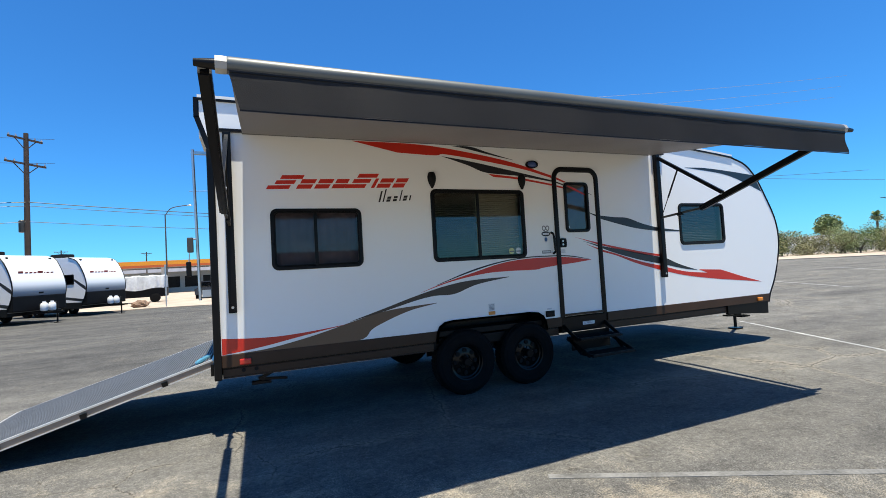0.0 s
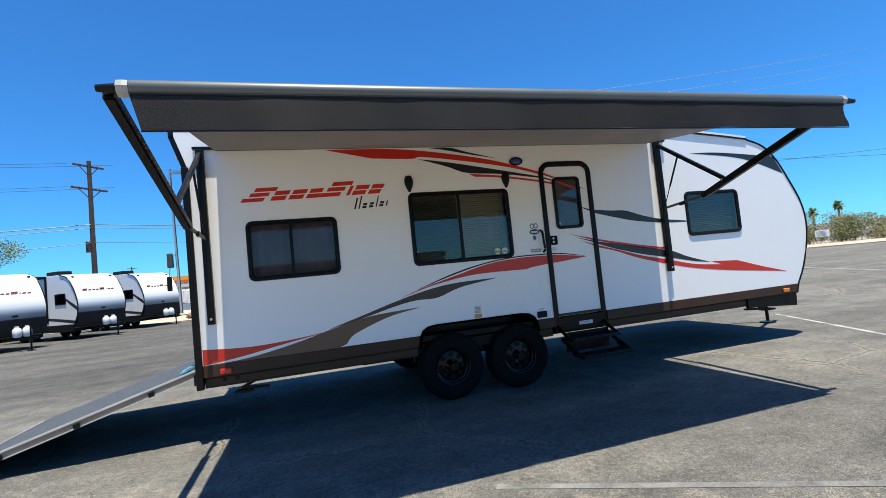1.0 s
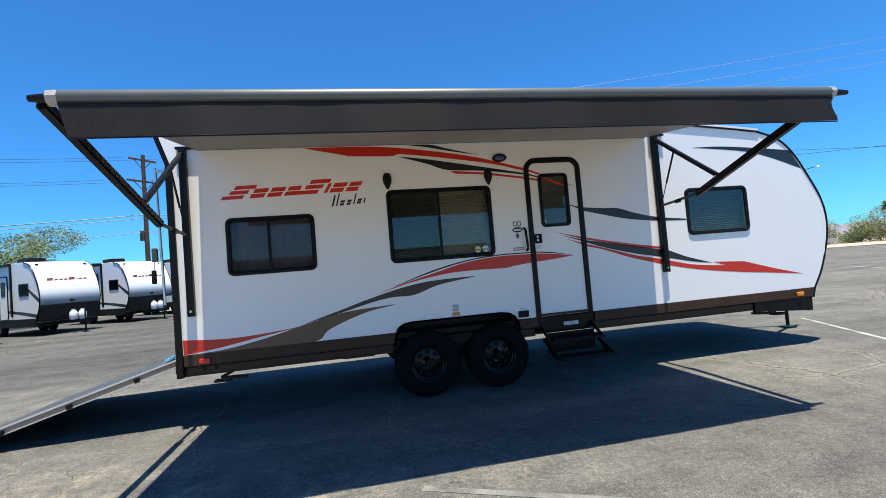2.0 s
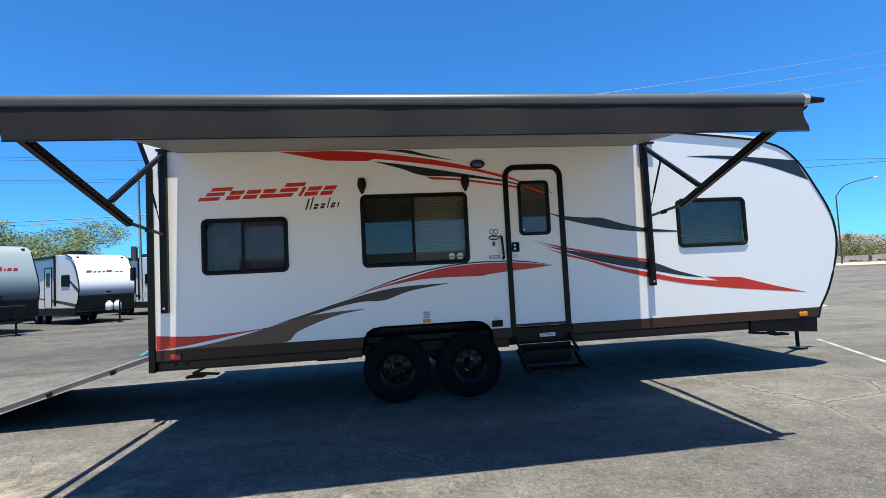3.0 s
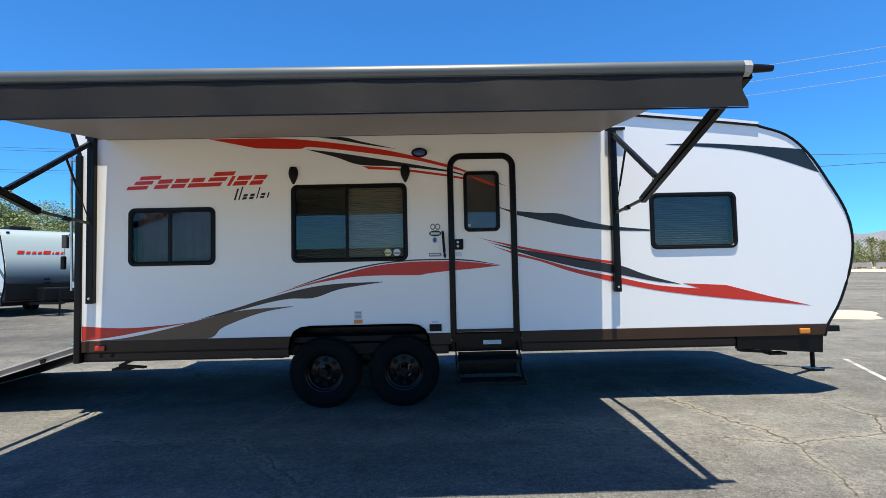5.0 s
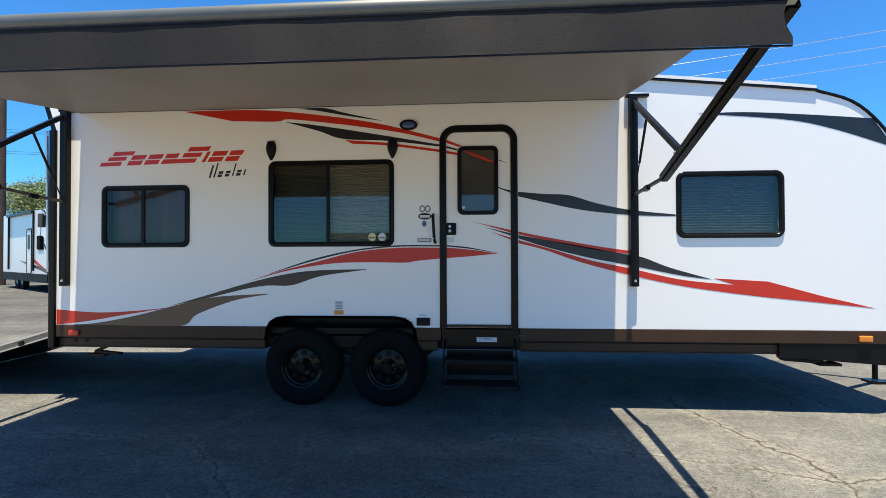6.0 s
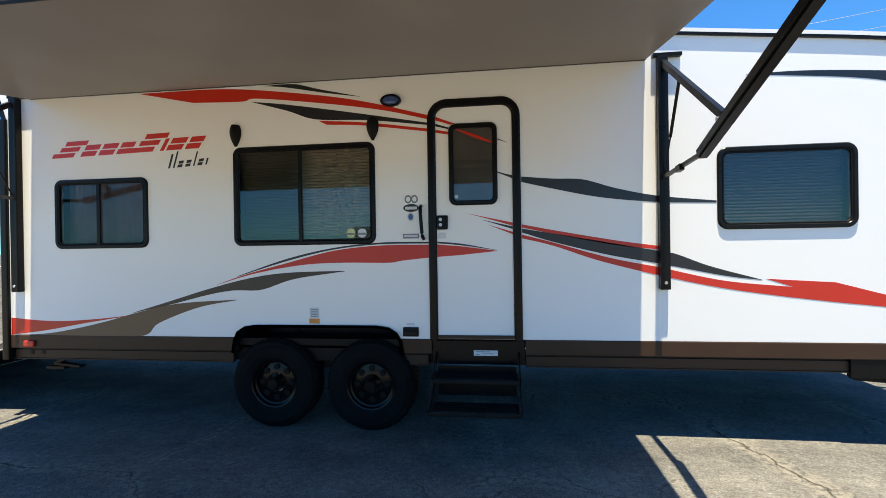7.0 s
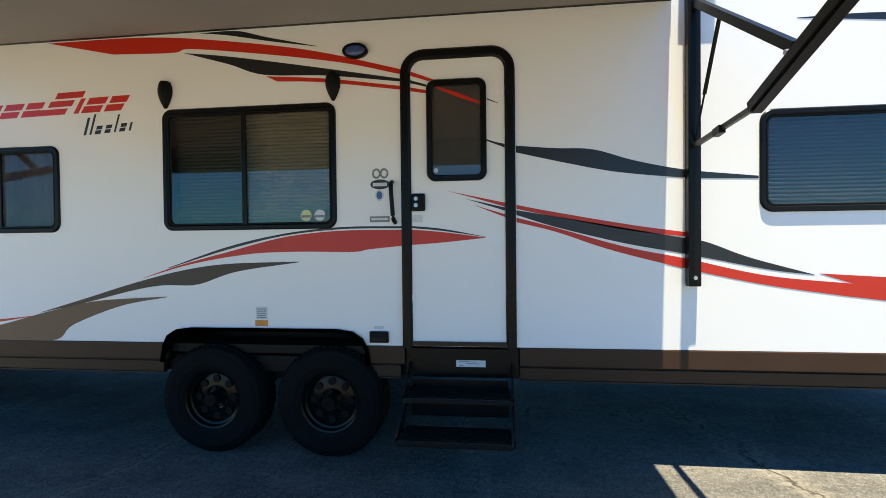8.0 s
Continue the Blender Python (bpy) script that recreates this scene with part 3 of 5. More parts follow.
# leaf-spring hanger between the wheels
bm = bmesh.new()
bar(bm, (2.79, WALL + 0.2, 0.68), (2.79, WALL + 0.2, 0.5), 0.09, 0.05)
for s in (-1, 1):
    for k in range(3):
        bar(bm, (2.79 + s * 0.06, WALL + 0.2, 0.5 - 0.012 * k), (2.79 + s * (0.72 - 0.12 * k), WALL + 0.2, 0.47 - 0.012 * k), 0.06, 0.01)
tp("leaf_spring", bm, CHASSIS)
bm = bmesh.new()
for x in (2.355, 3.23):
    tube(bm, [(x, WALL + 0.1, 0.375), (x, FAR - 0.1, 0.375)], 0.04, 12)
tp("axle", bm, CHASSIS)


def wheel(x, y, flip):
    s = -1 if flip else 1
    c = (x, y, 0.392)
    prof = [(0.215, 0.0), (0.235, -0.016), (0.25, -0.018), (0.256, -0.024), (0.33, -0.026), (0.336, -0.02), (0.365, -0.012), (0.38, 0.008), (0.388, 0.05), (0.388, 0.18), (0.378, 0.21), (0.33, 0.235), (0.215, 0.22)]
    bm = lathe(bmesh.new(), [(r, s * a) for r, a in prof], c, closed=True, seg=56)
    tread = bmesh.new()
    for k in range(56):
        t = math.tau * k / 56
        for a0 in (0.03, 0.085, 0.14):
            rr = 0.389
            m = Matrix.Translation(c) @ Matrix.Rotation(t, 4, "Y") @ Matrix.Translation((rr, s * (a0 + 0.022), 0))
            pts = [m @ Vector((px, py, pz)) for px in (-0.006, 0.006) for py in (-0.022, 0.022) for pz in (-0.015, 0.015)]
            vv = [tread.verts.new(p) for p in pts]
            for f in ((0, 1, 3, 2), (4, 6, 7, 5), (0, 4, 5, 1), (2, 3, 7, 6), (0, 2, 6, 4), (1, 5, 7, 3)):
                tread.faces.new([vv[i] for i in f])
    w = tp("wheel", lathe(bmesh.new(), [(0.03, s * 0.02), (0.05, s * 0.06), (0.06, s * 0.2)], c, seg=20), BLACK)
    tp("tyre", bm, RUBBER, w, "black off-road tyre with tread blocks", smooth=True)
    tagged(tp("tread", tread, RUBBER, w), kind="stuff")
    rim = [(0.218, s * 0.004), (0.212, s * -0.004), (0.2, s * 0.0), (0.192, s * 0.03), (0.178, s * 0.035), (0.172, s * 0.07), (0.13, s * 0.062), (0.09, s * 0.055), (0.085, s * 0.055),
           (0.085, s * 0.1), (0.17, s * 0.12), (0.218, s * 0.2)]
    tp("rim", lathe(bmesh.new(), rim, c, closed=True, seg=48), GLOSS_BLACK, w, "glossy black steel rim", smooth=True)
    for k in range(8):
        t = math.tau * k / 8
        cc = (x + 0.135 * math.cos(t), y + s * 0.052, 0.392 + 0.135 * math.sin(t))
        tp("vent_hole", lathe(bmesh.new(), [(0.026, -0.002), (0.028, 0.004), (0.022, 0.014)], cc, seg=12), BLACK_PLASTIC, w)
    bm = lathe(bmesh.new(), [(0.045, s * -0.03), (0.05, s * -0.02), (0.052, s * 0.05)], c, seg=20)
    tp("hub_cap", bm, BLACK, w, smooth=True)
    for k in range(6):
        t = math.tau * (k + 0.5) / 6
        cc = (x + 0.07 * math.cos(t), y + s * 0.035, 0.392 + 0.07 * math.sin(t))
        tp("lug_nut", lathe(bmesh.new(), [(0.011, 0), (0.013, s * 0.02)], cc, seg=6), BLACK, w)


for x in (2.355, 3.235):
    wheel(x, WALL - 0.01, False)
    wheel(x, FAR + 0.01, True)


def window(w, split, blind, glass, wall_y=WALL, r=0.07, name="window"):
    x0, x1, z0, z1 = w
    fr = ring_plate(bmesh.new(), round_rect(x0, x1, z0, z1, r), round_rect(*inset(w, 0.038), r - 0.03), wall_y - 0.016, wall_y + 0.02, 0.008)
    f = tp(name, fr, BLACK, label="black-framed tinted window", smooth=True)
    face_out(tp("pane", glass_sheet(round_rect(*inset(w, 0.03), r - 0.03), wall_y + 0.005), glass, f), -1)
    if split:
        xm = x0 + (x1 - x0) * split
        tp("mullion", boxed(xm - 0.018, xm + 0.018, wall_y - 0.012, wall_y + 0.003, z0 + 0.036, z1 - 0.036, bevel=0.004), BLACK, f)
    tp("sash", ring_plate(bmesh.new(), round_rect(*inset(w, 0.0385), r - 0.03), round_rect(*inset(w, 0.05), r - 0.035), wall_y - 0.01, wall_y + 0.003, 0.003), BLACK_PLASTIC, f)
    if blind:
        material, top, depth, a, b = blind
        bm = bmesh.new()
        n = int(round((top - depth) / 0.026))
        for k in range(n):
            za = top - 0.026 * k
            vs = [bm.verts.new((x, wall_y + 0.105 + d, z)) for x in (a, b) for d, z in ((0.0, za), (0.014, za - 0.013), (0.0, za - 0.026))]
            bm.faces.new((vs[0], vs[1], vs[4], vs[3]))
            bm.faces.new((vs[1], vs[2], vs[5], vs[4]))
        tp("pleated_blind", bm, material, f)
    return f


w1 = window(W1, 0.475, None, GLASS_DARK)
bm = bmesh.new()
rows = [[bm.verts.new((W1[0] + 0.03 + (W1[1] - W1[0] - 0.06) * k / 60, WALL + 0.12 + 0.007 * math.sin(k * 0.9), z)) for k in range(61)] for z in (W1[2] - 0.1, W1[3] + 0.05)]
for k in range(60):
    bm.faces.new((rows[0][k], rows[0][k + 1], rows[1][k + 1], rows[1][k]))
tp("curtain", bm, CURTAIN, w1, "grey folded curtain")
w2 = window(W2, 0.48, (BLIND, W2[3] - 0.03, W2[2] + 0.03, W2[0] + 0.03, W2[1] - 0.03), GLASS)
window(W3, 0, (BLIND_GREY, W3[3] - 0.03, W3[2] + 0.03, W3[0] + 0.03, W3[1] - 0.03), GLASS, r=0.08)
face_out(tp("insect_screen", glass_sheet([(W2[0] + 0.04, W2[2] + 0.04), (W2[0] + 0.61, W2[2] + 0.04), (W2[0] + 0.61, W2[3] - 0.04), (W2[0] + 0.04, W2[3] - 0.04)], WALL + 0.03), SCREEN, w2), -1)
# stickers in the corner of the large window
for x, m in ((3.08, YELLOW), (3.18, STICKER)):
    tp("window_sticker", lathe(bmesh.new(), [(0.04, -0.001), (0.04, 0.0)], (x, WALL + 0.002, 1.71), seg=24), m)
    tp("window_sticker", boxed(x - 0.033, x + 0.033, WALL - 0.0015, WALL + 0.0005, 1.695, 1.712), STICKER_GREY)

# entry door
dframe_o = round_rect(DOOR[0] - 0.065, DOOR[1] + 0.065, 0.79, DOOR[3] + 0.065, 0.16, 8, top_only=True)
dframe_i = round_rect(DOOR[0], DOOR[1], 0.79, DOOR[3], 0.1, 8, top_only=True)
door = tp("door", plate(bmesh.new(), round_rect(DOOR[0] + 0.004, DOOR[1] - 0.004, DOOR[2], DOOR[3] - 0.004, 0.09, 8, top_only=True), WALL, WALL + 0.035, [round_rect(*inset(DWIN, 0.02), 0.04)]), WHITE, label="closed white entry door with small window")
tp("door_frame", ring_plate(bmesh.new(), dframe_o, dframe_i, WALL - 0.024, WALL + 0.01, 0.01), BLACK, door, "black rounded door frame", smooth=True)
tp("door_sill", boxed(DOOR[0] + 0.003, DOOR[1] - 0.003, WALL - 0.02, WALL - 0.0035, 0.805, 0.835, bevel=0.004), BROWN, door)
tp("window_frame", ring_plate(bmesh.new(), round_rect(*DWIN, 0.06), round_rect(*inset(DWIN, 0.04), 0.03), WALL - 0.03, WALL + 0.0, 0.01), BLACK, door, smooth=True)
face_out(tp("pane", glass_sheet(round_rect(*inset(DWIN, 0.03), 0.03), WALL + 0.004), GLASS, door), -1)
tp("shade", boxed(DWIN[0] + 0.022, DWIN[1] - 0.022, WALL + 0.012, WALL + 0.016, DWIN[2] + 0.022, DWIN[3] - 0.022), DARK_IN, door)
td_door = ([(3.99, 2.578), (4.15, 2.525), (4.31, 2.452)], [(4.0, 2.568), (4.17, 2.488), (4.31, 2.438)])
decal("red_stripe", [(x - 3.9, z) for x, z in td_door[0]], [(x - 3.9, z) for x, z in td_door[1]], DECAL_RED, door, WALL + 0.004 - 6.46)
tp("latch_plate", boxed(3.835, 3.93, WALL - 0.02, WALL - 0.003, 1.725, 1.845, bevel=0.012), BLACK, door)
tp("latch_paddle", boxed(3.895, 3.922, WALL - 0.035, WALL - 0.0205, 1.745, 1.825, bevel=0.006), BLACK_PLASTIC, door)
for z in (1.765, 1.81):
    tp("key_lock", lathe(bmesh.new(), [(0.013, -0.008), (0.015, 0.0)], (3.868, WALL - 0.021, z), seg=16), STEEL, door)
tp("door_sticker", boxed(3.835, 3.91, WALL - 0.0045, WALL - 0.003, 1.65, 1.7), STICKER, door)
tp("window_badge", lathe(bmesh.new(), [(0.016, -0.001), (0.016, 0)], (4.005, WALL + 0.002, 2.0), seg=16), STICKER, door)
# grab handle beside the door
bm = bmesh.new()
tube(bm, smooth_line([(3.7, WALL - 0.004, 1.93), (3.702, WALL - 0.05, 1.9), (3.708, WALL - 0.055, 1.79), (3.716, WALL - 0.05, 1.68), (3.72, WALL - 0.004, 1.65)], 5), 0.015, 10)
tp("grab_handle", bm, BLACK, label="black curved grab handle", smooth=True)
# stickers beside the door
bm = bmesh.new()
for x in (3.59, 3.645):
    ring_plate(bm, [(x + 0.03 * math.cos(t), 1.99 + 0.036 * math.sin(t)) for t in (k * math.tau / 20 for k in range(20))],
               [(x + 0.018 * math.cos(t), 1.99 + 0.022 * math.sin(t)) for t in (k * math.tau / 20 for k in range(20))], WALL - 0.003, WALL - 0.001)
tp("sticker", bm, STICKER_GREY)
bm = plate(bmesh.new(), [(3.615 + 0.068 * math.cos(t), 1.915 + 0.034 * math.sin(t)) for t in (k * math.tau / 24 for k in range(24))], WALL - 0.004, WALL - 0.001)
tp("badge", bm, DECAL_BLACK, label="dark oval model badge")
tp("badge_bar", boxed(3.565, 3.665, WALL - 0.006, WALL - 0.0042, 1.902, 1.926), STICKER)
tp("sticker", plate(bmesh.new(), [(3.61 + 0.03 * math.cos(t), 1.84 + 0.04 * math.sin(t)) for t in (k * math.tau / 20 for k in range(20))], WALL - 0.003, WALL - 0.001), STICKER)
tp("sticker", plate(bmesh.new(), [(3.61 + 0.02 * math.cos(t), 1.84 + 0.028 * math.sin(t)) for t in (k * math.tau / 20 for k in range(20))], WALL - 0.005, WALL - 0.0032), BLUE)
tp("sticker", boxed(3.54, 3.68, WALL - 0.003, WALL - 0.001, 1.655, 1.695), STICKER_GREY)
tp("sticker", boxed(3.552, 3.668, WALL - 0.005, WALL - 0.0032, 1.668, 1.684), STICKER)
# warning label and vent above the wheels
tp("sticker", boxed(2.695, 2.78, WALL - 0.003, WALL - 0.001, 0.975, 1.065), STICKER)
bm = bmesh.new()
for k in range(5):
    box(bm, 2.705, 2.77, WALL - 0.0045, WALL - 0.0032, 0.985 + k * 0.015, 0.991 + k * 0.015)
tp("sticker", bm, STICKER_GREY)
tp("sticker", boxed(2.69, 2.785, WALL - 0.003, WALL - 0.001, 0.925, 0.968), ORANGE)
bm = boxed(3.53, 3.665, WALL - 0.02, WALL - 0.001, 0.82, 0.9, bevel=0.008)
tp("outlet_cover", bm, BLACK_PLASTIC)
tp("outlet_cover", boxed(3.54, 3.655, WALL - 0.027, WALL - 0.021, 0.83, 0.862, bevel=0.003), BLACK)
tp("sticker", boxed(3.56, 3.63, WALL - 0.003, WALL - 0.001, 0.915, 0.935), STICKER)
# speakers and porch light
for x in (2.03, 3.29):
    bm = bmesh.new()
    cols = []
    for k in range(13):
        s = k / 12
        z = 2.695 - 0.19 * s
        w = 0.055 * math.sin(math.pi * min(1, (s + 0.12) / 1.12)) ** 0.45 * (1.05 - 0.5 * s * s) if k < 12 else 0.01
        cols.append([bm.verts.new((x + w * math.cos(t), WALL - 0.003 - 0.055 * max(0, math.sin(t)) * (w / 0.055) ** 0.5 * 0.9, z)) for t in (math.pi * j / 10 for j in range(11))])
    for a, b in zip(cols, cols[1:]):
        for j in range(10):
            bm.faces.new((a[j], a[j + 1], b[j + 1], b[j]))
    bm.faces.new(cols[0])
    bm.faces.new(cols[-1][::-1])
    tp("speaker", bm, BLACK_PLASTIC, label="black teardrop outdoor speaker", smooth=True)
lamp_o = [(3.455 + 0.09 * math.cos(t), 2.835 + 0.052 * math.sin(t)) for t in (k * math.tau / 32 for k in range(32))]
lamp_i = [(3.455 + 0.074 * math.cos(t), 2.835 + 0.04 * math.sin(t)) for t in (k * math.tau / 32 for k in range(32))]
pl = tp("porch_light", ring_plate(bmesh.new(), lamp_o, lamp_i, WALL - 0.035, WALL - 0.001, 0.01), BLACK, label="oval porch light with blue lens")
bm = bmesh.new()
bmesh.ops.create_uvsphere(bm, u_segments=24, v_segments=12, radius=1, matrix=Matrix.Translation((3.455, WALL - 0.015, 2.835)) @ Matrix.Diagonal((0.075, 0.025, 0.041, 1)))
tp("lens", bm, BLUE, pl, smooth=True)
# marker lights
for x0, x1, z0, z1, m, nm in ((7.7, 7.82, 0.695, 0.755, LENS_AMBER, "amber_marker"), (-0.155, -0.045, 0.69, 0.75, LENS_RED, "red_marker")):
    tp(nm, boxed(x0, x1, WALL - 0.03, WALL - 0.0065, z0, z1, bevel=0.012), m)
# hose and valve fittings under the rear
for x in (-0.12, 0.0):
    tp("drain_valve", lathe(bmesh.new(), [(0.02, -0.02), (0.024, 0.0), (0.024, 0.1)], (x, WALL + 0.045, 0.63), seg=14), CHASSIS)
bm = bmesh.new()
bar(bm, (0.2, WALL + 0.14, 0.58), (0.02, WALL + 0.14, 0.5), 0.05, 0.03)
bar(bm, (0.02, WALL + 0.14, 0.5), (0.3, WALL + 0.14, 0.475), 0.06, 0.02)
box(bm, -0.05, 0.14, WALL + 0.1, WALL + 0.2, 0.45, 0.475)
tp("stabiliser_jack", bm, BLACK)
bm = bmesh.new()
bar(bm, (7.15, WALL + 0.14, 0.57), (7.45, WALL + 0.14, 0.49), 0.06, 0.03)
bar(bm, (7.1, WALL + 0.14, 0.5), (7.5, WALL + 0.14, 0.47), 0.08, 0.025)
box(bm, 7.42, 7.62, WALL + 0.08, WALL + 0.2, 0.445, 0.47)
tp("stabiliser_jack", bm, BLACK)
tp("tank", boxed(1.35, 1.75, WALL + 0.5, FAR - 0.5, 0.47, 0.6, bevel=0.02), BLACK_PLASTIC)

# A-frame hitch and tongue jack
bm = bmesh.new()
bar(bm, (7.7, WALL + 0.5, 0.56), (8.95, 6.44, 0.56), 0.05, 0.1)
bar(bm, (7.7, FAR - 0.5, 0.56), (8.95, 6.48, 0.56), 0.05, 0.1)
bar(bm, (8.85, 6.46, 0.57), (9.2, 6.46, 0.57), 0.09, 0.08)
tp("hitch", bm, BLACK)
bm = bmesh.new()
tube(bm, [(8.83, 6.46, 0.04), (8.83, 6.46, 0.55)], 0.028, 14)
tube(bm, [(8.83, 6.46, 0.5), (8.83, 6.46, 1.05)], 0.04, 14)
box(bm, 8.74, 8.92, 6.37, 6.55, 0.0, 0.03)
tp("tongue_jack", bm, BLACK)

# folding entry steps
step = tp("entry_step", boxed(3.78, 4.555, WALL + 0.012, WALL + 0.1, 0.585, 0.786, bevel=0.006), BLACK, label="black folding double entry step, let down")
for y0, y1, z in ((4.93, 5.17, 0.545), (4.72, 4.96, 0.365)):
    tp("tread", boxed(3.83, 4.49, y0, y1, z - 0.035, z, bevel=0.008), BLACK, step)
    for k in range(6):
        tp("grip_strip", boxed(3.85, 4.47, y0 + 0.02 + 0.035 * k, y0 + 0.035 + 0.035 * k, z + 0.0002, z + 0.006), RUBBER, step)
    tp("nosing", boxed(3.82, 4.5, y0 - 0.012, y0 - 0.001, z - 0.03, z - 0.006, bevel=0.003), CHASSIS, step)
for x in (3.815, 4.505):
    bm = bmesh.new()
    bar(bm, (x, 5.28, 0.68), (x, 4.98, 0.52), 0.012, 0.05)
    bar(bm, (x, 5.2, 0.52), (x, 4.76, 0.345), 0.012, 0.05)
    bar(bm, (x, 5.15, 0.54), (x, 4.93, 0.35), 0.012, 0.035)
    tp("step_arm", bm, BLACK, step)
# black plate added behind the treads, standing for the shade between them
tp("tread_shade", boxed(3.84, 4.48, 5.14, 5.148, 0.36, 0.6), BLACK, step)
tp("step_label", boxed(4.13, 4.33, WALL + 0.008, WALL + 0.0115, 0.66, 0.705), STICKER, step)
bm = bmesh.new()
for k, (a, b) in enumerate(((4.15, 4.18), (4.2, 4.29), (4.15, 4.27))):
    box(bm, a, b, WALL + 0.005, WALL + 0.0075, 0.669 + 0.012 * k, 0.673 + 0.012 * k)
tp("step_label", bm, STICKER_GREY, step)
tp("step_switch", boxed(4.16, 4.24, 5.0, 5.02, 0.5, 0.515), STEEL, step)

# ramp door, let down at the rear
ramp_a, ramp_b = Vector((-0.41, 0, 0.735)), Vector((-2.72, 0, 0.055))
rd = (ramp_b - ramp_a).normalized()
up = Vector((-rd.z, 0, rd.x))
up = up if up.z > 0 else -up
RY0, RY1 = 5.36, 7.56


def ramp_piece(bm, s0, s1, y0, y1, h0, h1):
    vs = []
    for s in (s0, s1):
        for y in (y0, y1):
            for h in (h0, h1):
                p = ramp_a + rd * s + up * h
                vs.append(bm.verts.new((p.x, y, p.z)))
    for f in ((0, 1, 3, 2), (4, 6, 7, 5), (0, 4, 5, 1), (2, 3, 7, 6), (0, 2, 6, 4), (1, 5, 7, 3)):
        bm.faces.new([vs[i] for i in f])
    return bm


LEN = (ramp_b - ramp_a).length
ramp = tp("ramp_door", ramp_piece(bmesh.new(), 0, LEN, RY0 + 0.04, RY1 - 0.04, -0.05, 0.0), CHASSIS, label="lowered rear ramp door with ribbed mat")
tp("side_rail", ramp_piece(bmesh.new(), 0, LEN, RY0 - 0.004, RY0 + 0.038, 0.003, 0.02), ALU, ramp, "bare aluminium edge rail")
tp("side_web", ramp_piece(bmesh.new(), 0, LEN, RY0 + 0.006, RY0 + 0.038, -0.05, 0.0025), RAMP_WEB, ramp, "grey-brown ramp edge")
tp("side_rail", ramp_piece(bmesh.new(), 0, LEN, RY0 - 0.004, RY0 + 0.038, -0.062, -0.0505), ALU, ramp)
tp("side_rail", ramp_piece(bmesh.new(), 0, LEN, RY1 - 0.038, RY1, -0.055, 0.012), ALU, ramp)
tp("end_rail", ramp_piece(bmesh.new(), LEN + 0.001, LEN + 0.04, RY0, RY1, -0.055, 0.012), ALU, ramp)
bm = bmesh.new()
n = 75
for k in range(n):
    s = 0.03 + (LEN - 0.06) * k / n
    d = (LEN - 0.06) / n
    ramp_piece(bm, s, s + d * 0.5, RY0 + 0.05, RY1 - 0.05, 0.001, 0.016)
    ramp_piece(bm, s + d * 0.5, s + d, RY0 + 0.05, RY1 - 0.05, 0.001, 0.005)
bmesh.ops.remove_doubles(bm, verts=bm.verts, dist=0.0002)
tp("ribbed_mat", bm, TREAD, ramp, "grey ribbed non-slip mat")
for s in (0.42, 1.1, 1.75):
    tp("latch_pin", ramp_piece(bmesh.new(), s, s + 0.05, RY0 - 0.02, RY0 + 0.0055, -0.06, -0.015), BLACK, ramp)
bm = bmesh.new()
tube(bm, [(-0.41, RY0 + 0.03, 0.72), (-0.41, RY1 - 0.03, 0.72)], 0.022, 10)
tp("hinge", bm, STEEL, ramp)
bm = bmesh.new()
tube(bm, smooth_line([(-0.43, RY0 + 0.06, 0.79), (-0.47, RY0 + 0.05, 0.78), (-0.55, RY0 + 0.07, 0.73), (-0.48, RY0 + 0.1, 0.76)], 5), 0.02, 8)
tp("strap", bm, mat("blue_webbing", (0.1, 0.35, 0.5), 0.7), ramp, "blue webbing strap")
# screen pole with its hanging pull at the rear opening
bm = bmesh.new()
tube(bm, [(-0.49, 5.32, 1.36), (-0.515, 5.32, 2.88)], 0.014, 12)
pole = tp("screen_pole", bm, STEEL, label="thin bright steel pole at the rear opening", smooth=True)
tp("pole_bracket", boxed(-0.5, -0.386, 5.3, 5.34, 2.83, 2.86), STEEL, pole)
tp("pole_bracket", boxed(-0.47, -0.386, 5.3, 5.35, 1.39, 1.46), STEEL, pole)
tp("pull_grip", boxed(-0.59, -0.535, 5.29, 5.34, 1.84, 1.99, bevel=0.01), ROD, pole)
tp("pull_grip", boxed(-0.605, -0.56, 5.295, 5.335, 1.6, 1.75, bevel=0.012), BLACK_PLASTIC, pole)
bm = bmesh.new()
tube(bm, [(-0.57, 5.315, 1.85), (-0.58, 5.315, 1.74)], 0.005, 8)
tp("pull_cord", bm, STEEL, pole)
tp("pull_hook", tube(bmesh.new(), [(-0.5, 5.32, 1.98), (-0.56, 5.315, 1.97)], 0.008, 8), STEEL, pole)


def td(name, top, bottom, m, label=""):
    a = [(x - 3.9, z) for x, z in top]
    b = [(x - 3.9, z) for x, z in bottom]
    return decal(name, a, b, m, trailer, WALL - 6.46, label)


# vinyl graphics
td("red_swoosh", [(1.08, 3.033), (1.9, 3.028), (2.58, 2.955), (3.17, 2.855), (3.765, 2.7)], [(1.62, 2.92), (2.09, 2.905), (2.23, 2.925), (2.8, 2.855), (3.36, 2.765), (3.765, 2.665)], DECAL_RED, "red vinyl swoosh")
td("red_swoosh", [(3.835, 2.68), (4.0, 2.615)], [(3.835, 2.65), (3.96, 2.608)], DECAL_RED)
td("black_swoosh", [(2.17, 2.9), (2.52, 2.855), (3.08, 2.76), (3.765, 2.635)], [(2.17, 2.9), (2.52, 2.8), (2.78, 2.712), (3.25, 2.682), (3.765, 2.615)], DECAL_BLACK, "charcoal vinyl swoosh")
